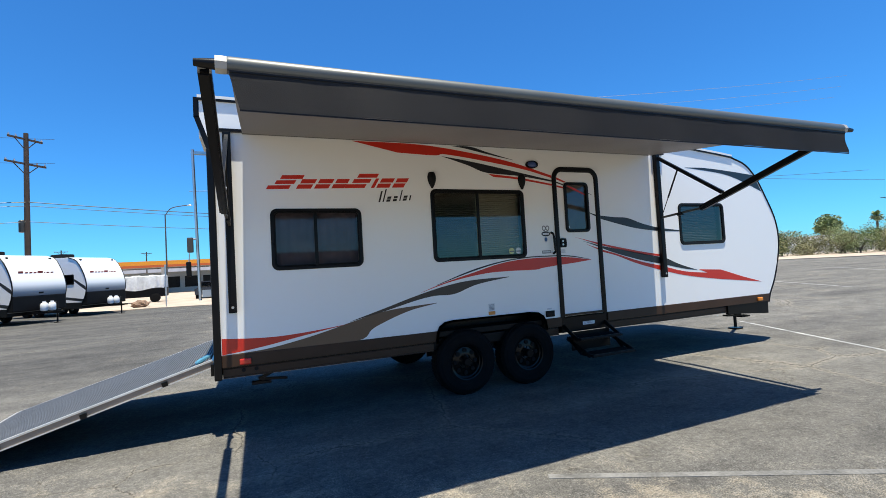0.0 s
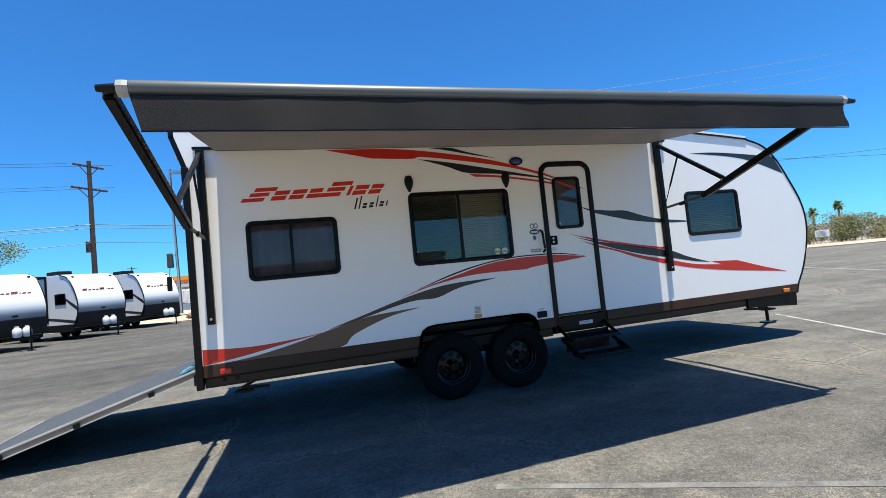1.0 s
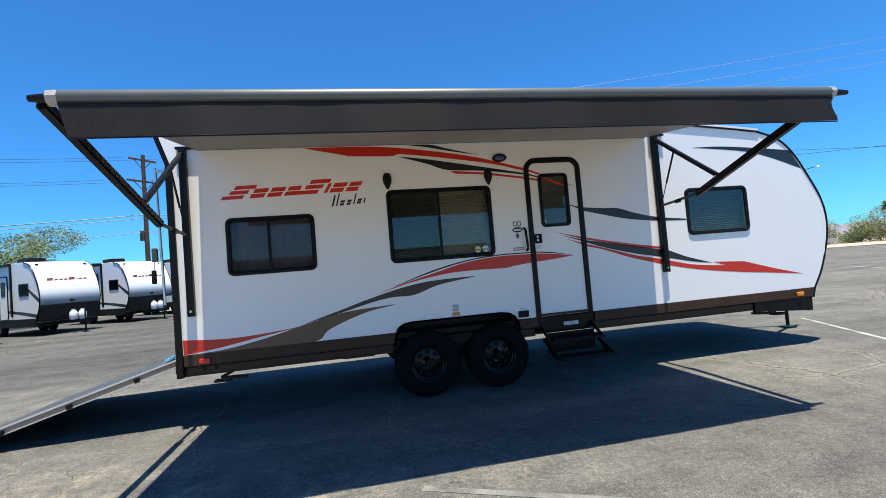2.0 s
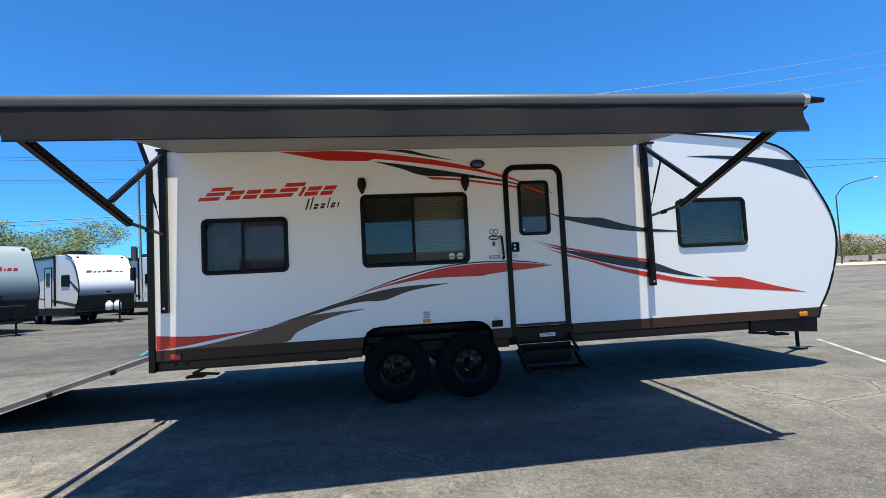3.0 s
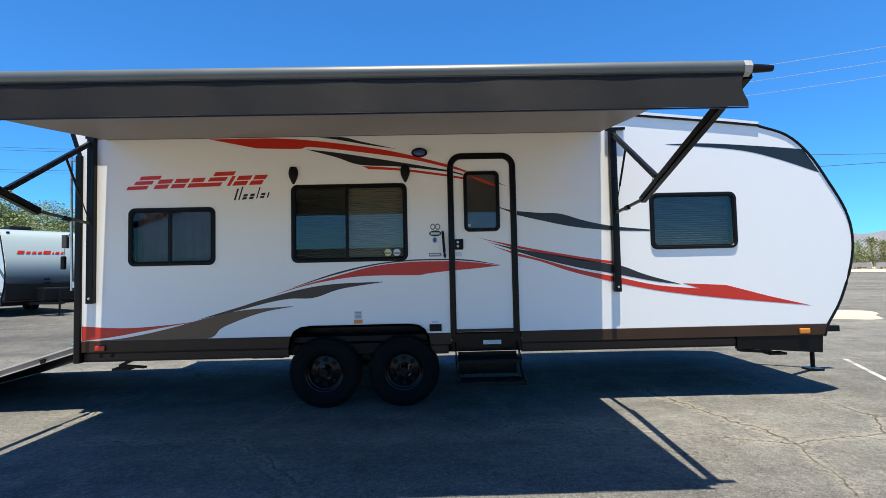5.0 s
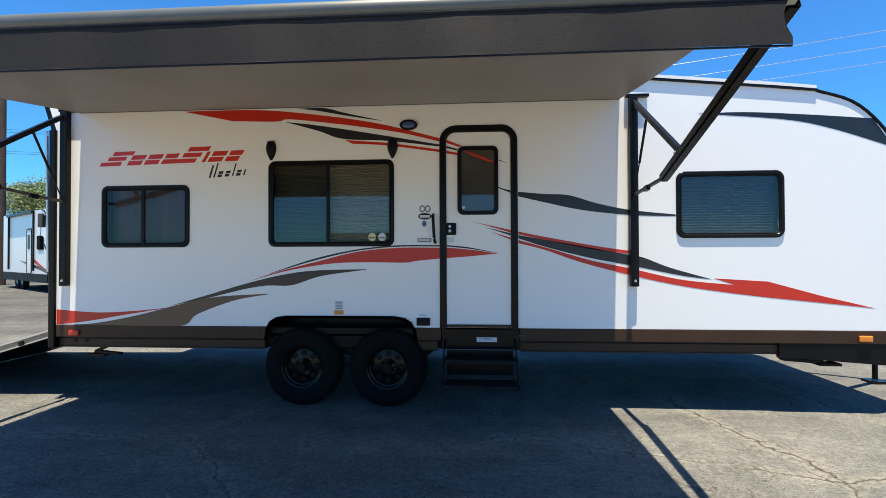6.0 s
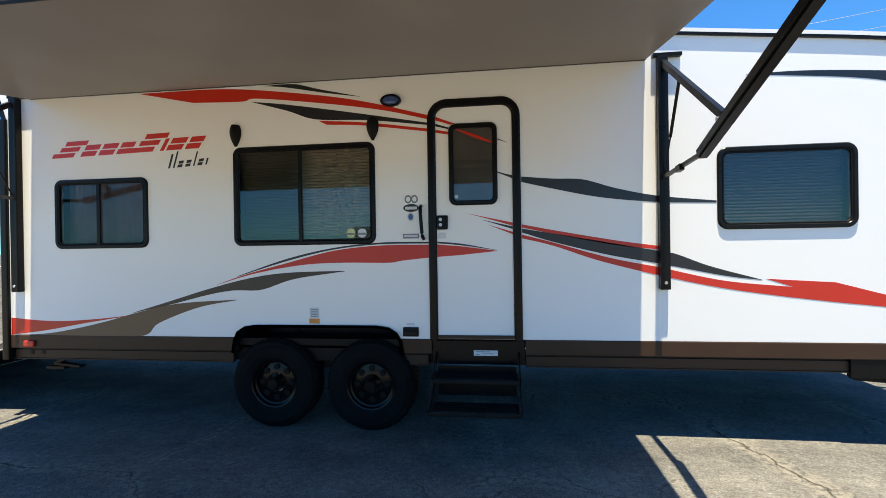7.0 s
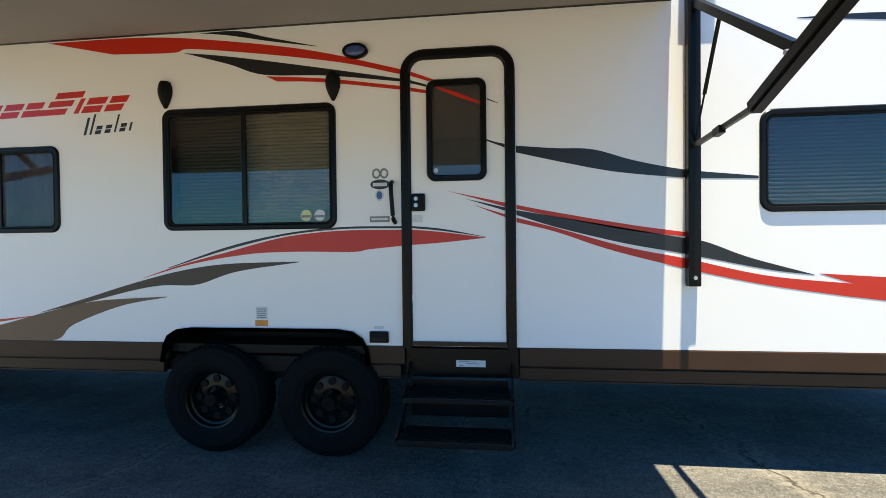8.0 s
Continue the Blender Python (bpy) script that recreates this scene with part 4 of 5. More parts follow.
td("black_swoosh", [(3.835, 2.62), (3.945, 2.585)], [(3.835, 2.6), (3.945, 2.57)], DECAL_BLACK)
td("black_swoosh", [(4.355, 2.475), (4.43, 2.44)], [(4.355, 2.465), (4.43, 2.437)], DECAL_BLACK)
td("red_stripe", [(2.8, 2.7), (3.25, 2.66), (3.765, 2.585)], [(2.88, 2.66), (3.22, 2.637), (3.765, 2.56)], DECAL_RED)
td("red_stripe", [(3.835, 2.57), (3.945, 2.548)], [(3.835, 2.545), (3.945, 2.525)], DECAL_RED)
td("black_stripe", [(2.3, 3.033), (2.58, 3.033), (2.81, 2.975), (3.18, 2.89)], [(2.3, 3.033), (2.52, 3.005), (2.86, 2.94), (3.18, 2.888)], DECAL_BLACK)
td("charcoal_swoosh", [(4.35, 2.2), (4.41, 2.18), (4.47, 2.165)], [(4.35, 2.19), (4.41, 2.165), (4.47, 2.14)], DECAL_BLACK)
td("charcoal_swoosh", [(4.545, 2.15), (4.8, 2.125), (5.04, 2.11), (5.3, 2.03), (5.62, 1.96), (6.055, 1.91)], [(4.545, 2.105), (4.81, 2.04), (5.18, 1.96), (5.62, 1.91), (6.055, 1.893)], DECAL_BLACK)
td("thin_red_stripe", [(4.08, 1.86), (4.3, 1.81), (4.47, 1.772)], [(4.08, 1.86), (4.3, 1.797), (4.47, 1.745)], DECAL_RED)
td("thin_red_stripe", [(4.545, 1.755), (4.81, 1.7), (5.29, 1.61), (5.64, 1.557)], [(4.545, 1.728), (4.81, 1.67), (5.29, 1.572), (5.64, 1.53)], DECAL_RED)
td("black_swoosh", [(4.2, 1.805), (4.47, 1.74)], [(4.2, 1.805), (4.47, 1.718)], DECAL_BLACK)
td("black_swoosh", [(4.545, 1.72), (4.93, 1.65), (5.62, 1.52), (5.76, 1.49), (6.0, 1.395), (6.38, 1.285)], [(4.545, 1.688), (4.81, 1.602), (5.24, 1.492), (5.62, 1.42), (6.1, 1.32), (6.38, 1.283)], DECAL_BLACK)
td("thin_red_stripe", [(4.26, 1.76), (4.47, 1.695)], [(4.26, 1.76), (4.47, 1.675)], DECAL_RED)
td("red_swoosh", [(4.545, 1.67), (4.81, 1.597), (5.24, 1.47), (5.62, 1.39), (6.1, 1.28), (6.6, 1.228)], [(4.545, 1.64), (4.81, 1.57), (5.15, 1.45), (5.62, 1.325), (6.1, 1.22), (6.6, 1.145)], DECAL_RED)
tp("red_swoosh", plate(bmesh.new(), [(6.41, 1.292), (6.9, 1.262), (7.39, 1.125), (7.86, 1.011), (7.39, 1.06), (6.9, 1.11), (6.6, 1.146), (6.6, 1.228)], WALL - 0.0016, WALL - 0.0006), DECAL_RED)
td("red_swoosh", [(1.82, 1.27), (2.1, 1.36), (2.5, 1.46), (2.92, 1.56), (3.34, 1.6), (3.765, 1.6)], [(1.82, 1.268), (2.2, 1.37), (2.64, 1.44), (3.01, 1.455), (3.41, 1.45), (3.53, 1.467), (3.765, 1.49)], DECAL_RED)
td("red_swoosh", [(3.835, 1.6), (4.05, 1.58), (4.34, 1.54)], [(3.835, 1.495), (4.05, 1.51), (4.34, 1.538)], DECAL_RED)
td("black_line", [(2.02, 1.345), (2.49, 1.495), (2.92, 1.585), (3.34, 1.625), (3.765, 1.625)], [(2.02, 1.34), (2.49, 1.475), (2.92, 1.57), (3.34, 1.61), (3.765, 1.61)], DECAL_BLACK)
td("black_line", [(3.835, 1.625), (4.05, 1.602), (4.34, 1.545)], [(3.835, 1.61), (4.05, 1.588), (4.34, 1.543)], DECAL_BLACK)
td("brown_swoosh", [(0.97, 1.012), (1.37, 1.125), (1.74, 1.232), (2.13, 1.325), (2.49, 1.372), (3.02, 1.385)], [(0.97, 1.01), (1.37, 1.092), (1.74, 1.18), (1.99, 1.218), (2.25, 1.222), (2.55, 1.315), (3.02, 1.38)], DECAL_DARK, "black-brown vinyl swoosh")
td("brown_swoosh", [(-0.31, 0.8), (0.06, 0.815), (0.37, 0.862), (0.69, 0.93), (1.04, 1.02), (1.44, 1.1), (2.01, 1.135)], [(-0.31, 0.798), (0.4, 0.798), (1.06, 0.798), (1.24, 0.92), (1.64, 1.065), (2.01, 1.13)], DECAL_BROWN)
td("red_stripe", [(-0.31, 0.965), (0.0, 0.94), (0.26, 0.935), (0.6, 0.955), (0.95, 0.99)], [(-0.31, 0.802), (0.06, 0.845), (0.46, 0.912), (0.95, 0.988)], DECAL_RED)
td("black_swoosh", [(6.28, 2.885), (6.72, 2.888), (7.3, 2.85), (7.87, 2.8)], [(6.28, 2.883), (7.07, 2.81), (7.51, 2.71), (8.045, 2.525)], DECAL_BLACK)
mark_shapes(0.19, 2.472, [("s", 0.25, 0.15), ("b", 0.165, 0.105), ("b", 0.165, 0.105), ("b", 0.15, 0.105), ("s", 0.25, 0.165), ("i", 0.04, 0.11), ("b", 0.165, 0.11), ("b", 0.15, 0.11)], 0.022, 0.025, 0.6, DECAL_RED)
mark_shapes(1.36, 2.335, [("i", 0.02, 0.13), ("i", 0.016, 0.15), ("b", 0.05, 0.06), ("b", 0.05, 0.06), ("i", 0.014, 0.13), ("b", 0.05, 0.06), ("i", 0.016, 0.06)], 0.028, 0.06, 0.3, DECAL_BLACK)

# rooftop units
bm = boxed(2.6, 3.5, 6.1, 6.85, 3.36, 3.66, bevel=0.08)
tp("air_conditioner", bm, WHITE_CAP)

# ---- awning ----
awning = thing("awning", (2.7, 4.0, 2.9), "opened charcoal vinyl patio awning on black arms", "awning")
aback = Matrix.Translation((-2.7, -4.0, -2.9))


def ap(name, bm, material, parent=None, label="", smooth=False):
    bmesh.ops.transform(bm, matrix=aback, verts=bm.verts)
    return part(name, bm, material, parent or awning, label, smooth)


AX0, AX1 = -0.045, 5.53
RX0 = -0.1
TOP, ROLL = Vector((0, 5.205, 3.038)), Vector((0, 2.81, 2.713))


def canopy_grid(dz):
    bm = bmesh.new()
    rows = []
    for j in range(25):
        s = j / 24
        y = TOP.y + (ROLL.y - TOP.y) * s
        z = TOP.z + (ROLL.z + 0.045 - TOP.z) * s + dz
        row = []
        for i in range(57):
            u = i / 56
            sag = -0.035 * math.sin(math.pi * s) * (0.7 + 0.3 * math.sin(math.pi * u)) + 0.004 * math.sin(u * 40) * math.sin(math.pi * s)
            left = AX0 + (RX0 - AX0) * s
            row.append(bm.verts.new((left + (AX1 - left) * u, y, z + sag)))
        rows.append(row)
    for a, b in zip(rows, rows[1:]):
        for k in range(56):
            bm.faces.new((a[k], a[k + 1], b[k + 1], b[k]))
    return bm


bm = canopy_grid(0.0)
bmesh.ops.solidify(bm, geom=bm.faces[:], thickness=0.002)
ap("fabric", bm, CANVAS_UNDER, label="taut grey-brown awning vinyl", smooth=True)
bm = bmesh.new()
rows = []
for j in range(7):
    s = j / 6
    row = []
    for i in range(81):
        u = i / 80
        wave = 0.006 * s * (math.sin(u * 31) + 0.6 * math.sin(u * 73 + 1))
        left, right = RX0 + (AX0 - RX0) * s, AX1 - 0.03 * math.sin(math.pi * min(1, s * 1.2))
        row.append(bm.verts.new((left + (right - left) * u, 2.767 - 0.012 * s + wave, 2.678 - 0.222 * s)))
    rows.append(row)
for a, b in zip(rows, rows[1:]):
    for k in range(80):
        bm.faces.new((a[k], a[k + 1], b[k + 1], b[k]))
bmesh.ops.solidify(bm, geom=bm.faces[:], thickness=0.002)
ap("valance", bm, CANVAS, label="charcoal hanging valance flap", smooth=True)
ap("valance_hem", boxed(AX0, AX1, 2.7515, 2.7585, 2.447, 2.455), BLACK)
ap("valance_piping", boxed(RX0 + 0.01, AX1 - 0.01, 2.7615, 2.766, 2.66, 2.67), BLACK)
bm = lathe(bmesh.new(), [(0.046, RX0), (0.048, RX0 + 0.01), (0.048, AX1 - 0.01), (0.046, AX1)], (0, ROLL.y, ROLL.z), axis="x", seg=28)
ap("roller", bm, ROLLER, label="rolled charcoal vinyl on the roller tube", smooth=True)
for a, b, c in ((RX0 - 0.06, RX0 - 0.001, RX0 - 0.165), (AX1 + 0.001, AX1 + 0.05, AX1 + 0.2)):
    ap("end_cap", lathe(bmesh.new(), [(0.05, a), (0.052, (a + b) / 2), (0.05, b)], (0, ROLL.y, ROLL.z), axis="x", seg=8), END_CAP)
    e, f = (b, c) if c > b else (a, c)
    ap("spindle", lathe(bmesh.new(), [(0.03, e), (0.026, (e + f) / 2), (0.02, f)], (0, ROLL.y, ROLL.z), axis="x", seg=16), BLACK, smooth=True)
ap("awning_rail", boxed(-0.05, 5.535, 5.2, WALL - 0.001, 3.04, 3.062, bevel=0.004), BLACK)
for x in (-0.195, 5.65):
    ch = ap("wall_channel", boxed(x - 0.038, x + 0.038, 5.175, WALL - 0.001, 1.215, 3.05, bevel=0.008), BLACK, label="black awning wall channel")
    ap("foot_bolt", lathe(bmesh.new(), [(0.012, -0.006), (0.014, 0)], (x, 5.174, 1.27), seg=10), STEEL, ch)
    ap("top_bracket", boxed(x - 0.07, x + 0.15, 5.19, WALL - 0.001, 3.051, 3.08, bevel=0.006), BLACK, ch)
    out = 1 if x > 3 else -1
    p, q = Vector((x + (-0.055 if out > 0 else -0.02), 2.84, 2.698)), Vector((x + (0.02 if out > 0 else -0.02), 4.54, 2.15))
    bm = bar(bmesh.new(), p, q, 0.07, 0.072)
    bmesh.ops.bevel(bm, geom=bm.edges[:], offset=0.012, segments=2, affect="EDGES")
    arm = ap("main_arm", bm, BLACK, label="black square-section awning arm")
    ap("inner_rod", bar(bmesh.new(), q + (q - p).normalized() * -0.02, (x, 5.18, 2.1), 0.022, 0.028), ROD, arm)
    ap("rod_clip", bar(bmesh.new(), (x, 4.82, 2.12), (x, 4.9, 2.112), 0.034, 0.045), BLACK, arm)
    j = p.lerp(q, 0.8)
    ap("upper_strut", bar(bmesh.new(), (x, 5.17, 2.99), (j.x, j.y, j.z + 0.05), 0.035, 0.045), BLACK, arm)
    st = Vector((x, 5.17, 2.99)).lerp(j, 0.33)
    bm = bmesh.new()
    mid = st.lerp(Vector((x, 5.17, 2.13)), 0.6)
    tube(bm, [st, mid], 0.012, 8)
    tube(bm, [mid, (x, 5.17, 2.13)], 0.006, 8)
    ap("gas_strut", bm, BLACK, arm)
    ap("strut_pin", lathe(bmesh.new(), [(0.012, -0.04), (0.012, 0.04)], (j.x, j.y, j.z + 0.03), axis="x", seg=10), STEEL, arm)


# ---- the row of parked trailers ----
def parked_trailer(name, at, heading, grey, length, label, reach=1.0):
    """A smaller trailer seen nose first; local x is ahead, the nose at x = 0."""
    t = new(name)
    tagged(t, label, "trailer", "row of parked trailers")
    wd, b0, tall = 2.6 if grey else 2.4, 0.78, 3.55 if grey else 3.32
    y0, y1 = -wd / 2, wd / 2
    capm = GREY_SHADED if grey else WHITE_SHADED
    prof = [tuple(v) for v in smooth_line([(-0.3, b0), (-0.1, 1.15), (0.0, 1.6), (-0.06, 2.05), (-0.3, 2.6), (-0.68, tall - 0.22), (-1.2, tall - 0.04)], 4)]
    side = [(-length, b0)] + prof + [(-length, tall)]
    wx = (-1.65, -0.85, 1.78, 2.34)
    for y in (y0, y1 - 0.04):
        part("side_wall", plate(bmesh.new(), side, y, y + 0.04, [round_rect(*wx, 0.06)]), WHITE, t)
    bm = bmesh.new()
    run = [(-0.4, 0.5)] + prof + [(-length, tall)]
    for (xa, za), (xb, zb) in zip(run, run[1:]):
        bm.faces.new([bm.verts.new(p) for p in ((xa, y0 + 0.03, za), (xb, y0 + 0.03, zb), (xb, y1 - 0.03, zb), (xa, y1 - 0.03, za))])
    bmesh.ops.remove_doubles(bm, verts=bm.verts, dist=1e-4)
    bmesh.ops.solidify(bm, geom=bm.faces[:], thickness=0.02)
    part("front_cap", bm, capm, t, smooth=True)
    part("lower_cap", boxed(-0.5, 0.012, y0 + 0.01, y1 - 0.01, 0.62, 1.34, bevel=0.05), BLACK_PLASTIC, t)
    for y in (y0, y1):
        bm = bmesh.new()
        tube(bm, [(x, y, z) for x, z in prof], 0.025, 8)
        part("edge_trim", bm, BLACK, t, smooth=True)
    part("rear_wall", boxed(-length - 0.03, -length, y0, y1, b0, tall), WHITE, t)
    part("skirt", boxed(-length, -0.35, y0 - 0.01, y1 + 0.01, 0.42, b0 - 0.003), BLACK_PLASTIC, t)
    for y, s in ((y0, -1), (y1, 1)):
        w = part("window", plate(bmesh.new(), round_rect(*wx, 0.06), y - 0.02 if s < 0 else y - 0.01, y + 0.01 if s < 0 else y + 0.02), BLACK, t)
        yy = y + s * 0.024
        face_out(part("pane", glass_sheet(round_rect(*inset(wx, 0.05), 0.03), yy), GLASS_FAR, w), s)
    # door, closed awning and dark swooshes on the visible side
    yv = y0
    d = part("door", plate(bmesh.new(), round_rect(-3.3, -2.62, 0.8, 2.72, 0.1), yv - 0.02, yv - 0.001), WHITE, t)
    part("door_frame", ring_plate(bmesh.new(), round_rect(-3.34, -2.58, 0.79, 2.77, 0.12), round_rect(-3.29, -2.63, 0.8, 2.71, 0.09), yv - 0.035, yv - 0.0005, 0.005), BLACK, d)
    part("door_window", plate(bmesh.new(), round_rect(-3.15, -2.78, 1.85, 2.5, 0.05), yv - 0.03, yv - 0.0205), BLACK, d)
    part("awning_case", boxed(-6.4, -2.2, yv - 0.13, yv - 0.001, tall - 0.14, tall - 0.02, bevel=0.03), BLACK, t)
    for x in (-2.25, -6.35):
        part("awning_arm", boxed(x - 0.04, x + 0.04, yv - 0.07, yv - 0.001, 0.9, tall - 0.15), BLACK, t)
    decal("side_swoosh", [(-1.1, 2.15), (-0.8, 2.06), (-0.5, 1.9), (-0.06, 1.65)], [(-1.1, 2.1), (-0.8, 1.93), (-0.5, 1.72), (-0.02, 1.42)], DECAL_BLACK, t, yv)
    decal("side_swoosh", [(-4.5, 1.35), (-3.0, 1.22), (-1.5, 1.1), (-0.2, 0.95)], [(-4.5, 1.33), (-3.0, 1.12), (-1.5, 0.96), (-0.25, 0.8)], DECAL_BLACK, t, yv)
    # maker's mark as plain bars over the nose
    bm = bmesh.new()
    y = -0.85 if not grey else -0.9
    for w_, h_ in zip([0.24, 0.15, 0.15, 0.14, 0.26, 0.06, 0.15, 0.15], [0.13, 0.1, 0.1, 0.1, 0.14, 0.1, 0.1, 0.1] if grey else [0.1, 0.06, 0.06, 0.06, 0.11, 0.06, 0.06, 0.06]):
        k = (2.6 - 2.05) / 0.24
        lo_z = 2.5 if grey else 2.4
        def on(z):
            return -0.06 - (z - 2.05) / k + 0.05
        vs = [bm.verts.new(p) for p in ((on(lo_z), y, lo_z), (on(lo_z), y + w_ * 0.95, lo_z), (on(lo_z + h_), y + w_ + 0.03, lo_z + h_), (on(lo_z + h_), y + 0.06, lo_z + h_))]
        bm.faces.new(vs)
        bmesh.ops.solidify(bm, geom=bm.faces[:], thickness=0.004)
        part("mark_bar", bm, DECAL_RED if grey else DECAL_FADED, t)
        bm = bmesh.new()
        y += w_ + 0.04
    bm.free()
    for y in (y0 + 0.25, y1 - 0.25):
        part("clearance_lamp", boxed(-0.72, -0.62, y - 0.05, y + 0.05, tall - 0.2, tall - 0.14, bevel=0.01), BLACK_PLASTIC, t)
    part("cap_vent", boxed(0.0, 0.03, -0.08, 0.12, 1.42, 1.5, bevel=0.01), BLACK_PLASTIC, t)
    part("air_conditioner", boxed(-3.6, -2.7, -0.4, 0.35, tall, tall + 0.28, bevel=0.07), BLACK_PLASTIC, t)
    part("roof_vent", boxed(-5.2, -4.7, -0.3, 0.2, tall, tall + 0.16, bevel=0.04), BLACK_PLASTIC, t)
    bm = bmesh.new()
    bar(bm, (-0.9, y0 + 0.5, 0.5), (reach + 0.15, -0.03, 0.5), 0.05, 0.1)
    bar(bm, (-0.9, y1 - 0.5, 0.5), (reach + 0.15, 0.03, 0.5), 0.05, 0.1)
    bar(bm, (reach, 0, 0.52), (reach + 0.4, 0, 0.52), 0.08, 0.08)
    part("hitch", bm, BLACK, t)
    bm = bmesh.new()
    tube(bm, [(reach, 0, 0.03), (reach, 0, 1.0)], 0.035, 12)
    box(bm, reach - 0.1, reach + 0.1, -0.1, 0.1, 0.0, 0.03)
    part("tongue_jack", bm, BLACK, t)
    if grey:
        decal("red_side_swoosh", [(-3.4, 1.5), (-2.4, 1.42), (-1.6, 1.25), (-0.55, 0.98)], [(-3.4, 1.48), (-2.4, 1.32), (-1.6, 1.1), (-0.6, 0.96)], DECAL_RED, t, yv)
        part("battery_cover", boxed(0.4, 1.1, -0.45, 0.45, 0.58, 1.12, bevel=0.06), BLACK_PLASTIC, t)
    else:
        for y in (-0.18, 0.18):
            bm = lathe(bmesh.new(), [(0.02, 0.0), (0.12, 0.02), (0.155, 0.08), (0.155, 0.3), (0.12, 0.38), (0.07, 0.41), (0.07, 0.47)], (0.45, y, 0.57), axis="z", seg=20)
            part("propane_tank", bm, TANK, t, smooth=True)
    for x in (-length * 0.62, -length * 0.62 - 0.85):
        for y in (y0 + 0.1, y1 - 0.32):
            bm = lathe(bmesh.new(), [(0.16, 0.0), (0.3, 0.0), (0.34, 0.03), (0.345, 0.19), (0.3, 0.22), (0.16, 0.22)], (x, y, 0.345), closed=True, seg=28)
            wh = part("wheel", bm, RUBBER, t, smooth=True)
            part("rim", lathe(bmesh.new(), [(0.16, 0.02), (0.1, 0.05), (0.1, 0.15), (0.16, 0.2)], (x, y, 0.345), closed=True, seg=24), STEEL, wh)
    t.matrix_basis = pose(at[0], at[1], 0, 0, 0, heading)
    return t


HEAD = -36.0
hx, hy = math.cos(radians(HEAD)), math.sin(radians(HEAD))
parked_trailer("parked_trailer", (-11.36 - 1.3 * math.cos(radians(-32)), 18.8 - 1.3 * math.sin(radians(-32))), -32.0, True, 7.5, "trailer with a grey front cap in the parked row", 1.3)
first = parked_trailer("parked_trailer", (-10.1 - hx, 23.2 - hy), HEAD, False, 6.0, "white travel trailer with twin propane tanks in a row")
for jx, jy in ((-8.45, 27.5), (-6.8, 31.7)):
    copy_thing(first, pose(jx - hx, jy - hy, 0, 0, 0, HEAD))


# ---- poles and wires ----
def utility_pole(at, height, turn, arms, box_on):
    p = thing("utility_pole", (at[0], at[1], 0), "weathered brown timber utility pole with crossarms", "utility pole", "utility poles")
    bm = tube(bmesh.new(), [(0, 0, -0.3), (0, 0, height * 0.5), (0.03, 0, height)], 0.19, 14, 0.13)
    part("post", bm, TIMBER, p, smooth=True)
    d = Vector((math.cos(turn), math.sin(turn), 0))
    for z, half in arms:
        arm = part("crossarm", bar(bmesh.new(), -d * half + Vector((0, 0, z)), d * half + Vector((0, 0, z)), 0.1, 0.12), TIMBER, p)
        bm = bmesh.new()
        for s in (-1, 1):
            bar(bm, d * (s * half * 0.6) + Vector((0, 0, z - 0.05)), Vector((0, 0, z - 0.75)), 0.04, 0.04)
        part("brace", bm, TIMBER, arm)
        for s in (-0.95, -0.55, 0.55, 0.95):
            e = d * (s * half)
            part("insulator", lathe(bmesh.new(), [(0.04, 0), (0.06, 0.05), (0.03, 0.16)], (e.x, e.y, z + 0.06), axis="z", seg=10), STEEL, arm)
    if box_on:
        part("transformer", lathe(bmesh.new(), [(0.15, 0), (0.17, 0.03), (0.17, 0.75), (0.1, 0.82)], (-0.25, -0.1, box_on), axis="z", seg=16), ROD, p, smooth=True)
    return p


utility_pole((-13.35, 38.65), 12.0, 0.95, ((11.6, 1.05), (9.95, 1.25)), 5.4)
utility_pole((-21.3, 23.9), 12.0, 0.9, ((11.4, 1.3),), 0)
utility_pole((-42, 140), 11.0, 0.2, ((10.6, 1.3),), 0)
utility_pole((-26, 150), 10.5, 0.4, ((10.1, 1.3),), 0)
utility_pole((112, 48.2), 10.4, 1.9, ((10.0, 1.2),), 0)


def wire(a, b, sag, r=0.018, material=None):
    a, b = Vector(a), Vector(b)
    pts = [a.lerp(b, k / 24) - Vector((0, 0, sag * 4 * (k / 24) * (1 - k / 24))) for k in range(25)]
    w = part("overhead_wire", tube(bmesh.new(), pts, r, 5), material or WIRE)
    tagged(w, "thin dark overhead power wire", "wire", "overhead wires", "structure")


for z, r in ((7.4, 0.03), (7.15, 0.02), (6.1, 0.02)):
    wire((-13.2, 38.6, z), (35, 62, z + 1.6), 0.8, r)
    wire((-55, 18, z - 2.6), (-13.2, 38.6, z), 0.6, r)
for s in (-1.3, 1.3):
    wire((-13.2 + s, 38.6 + s * 0.3, 11.75), (-60, 22 + s, 13), 1.5, 0.012)
    wire((-13.2 + s, 38.6 + s * 0.3, 10.1), (-60, 22 + s, 11.5), 1.5, 0.012)
for k in range(3):
    wire((5, 45 + k, 16.9 - 0.9 * k), (95, 45 + k, 30.2 - 1.5 * k), 0.6, 0.02, STEEL)
wire((-5, 52, 14.4), (120, 52, 14.2), 0.7, 0.03)
wire((-5, 50, 10.2), (110, 50, 15.5), 0.7, 0.03)


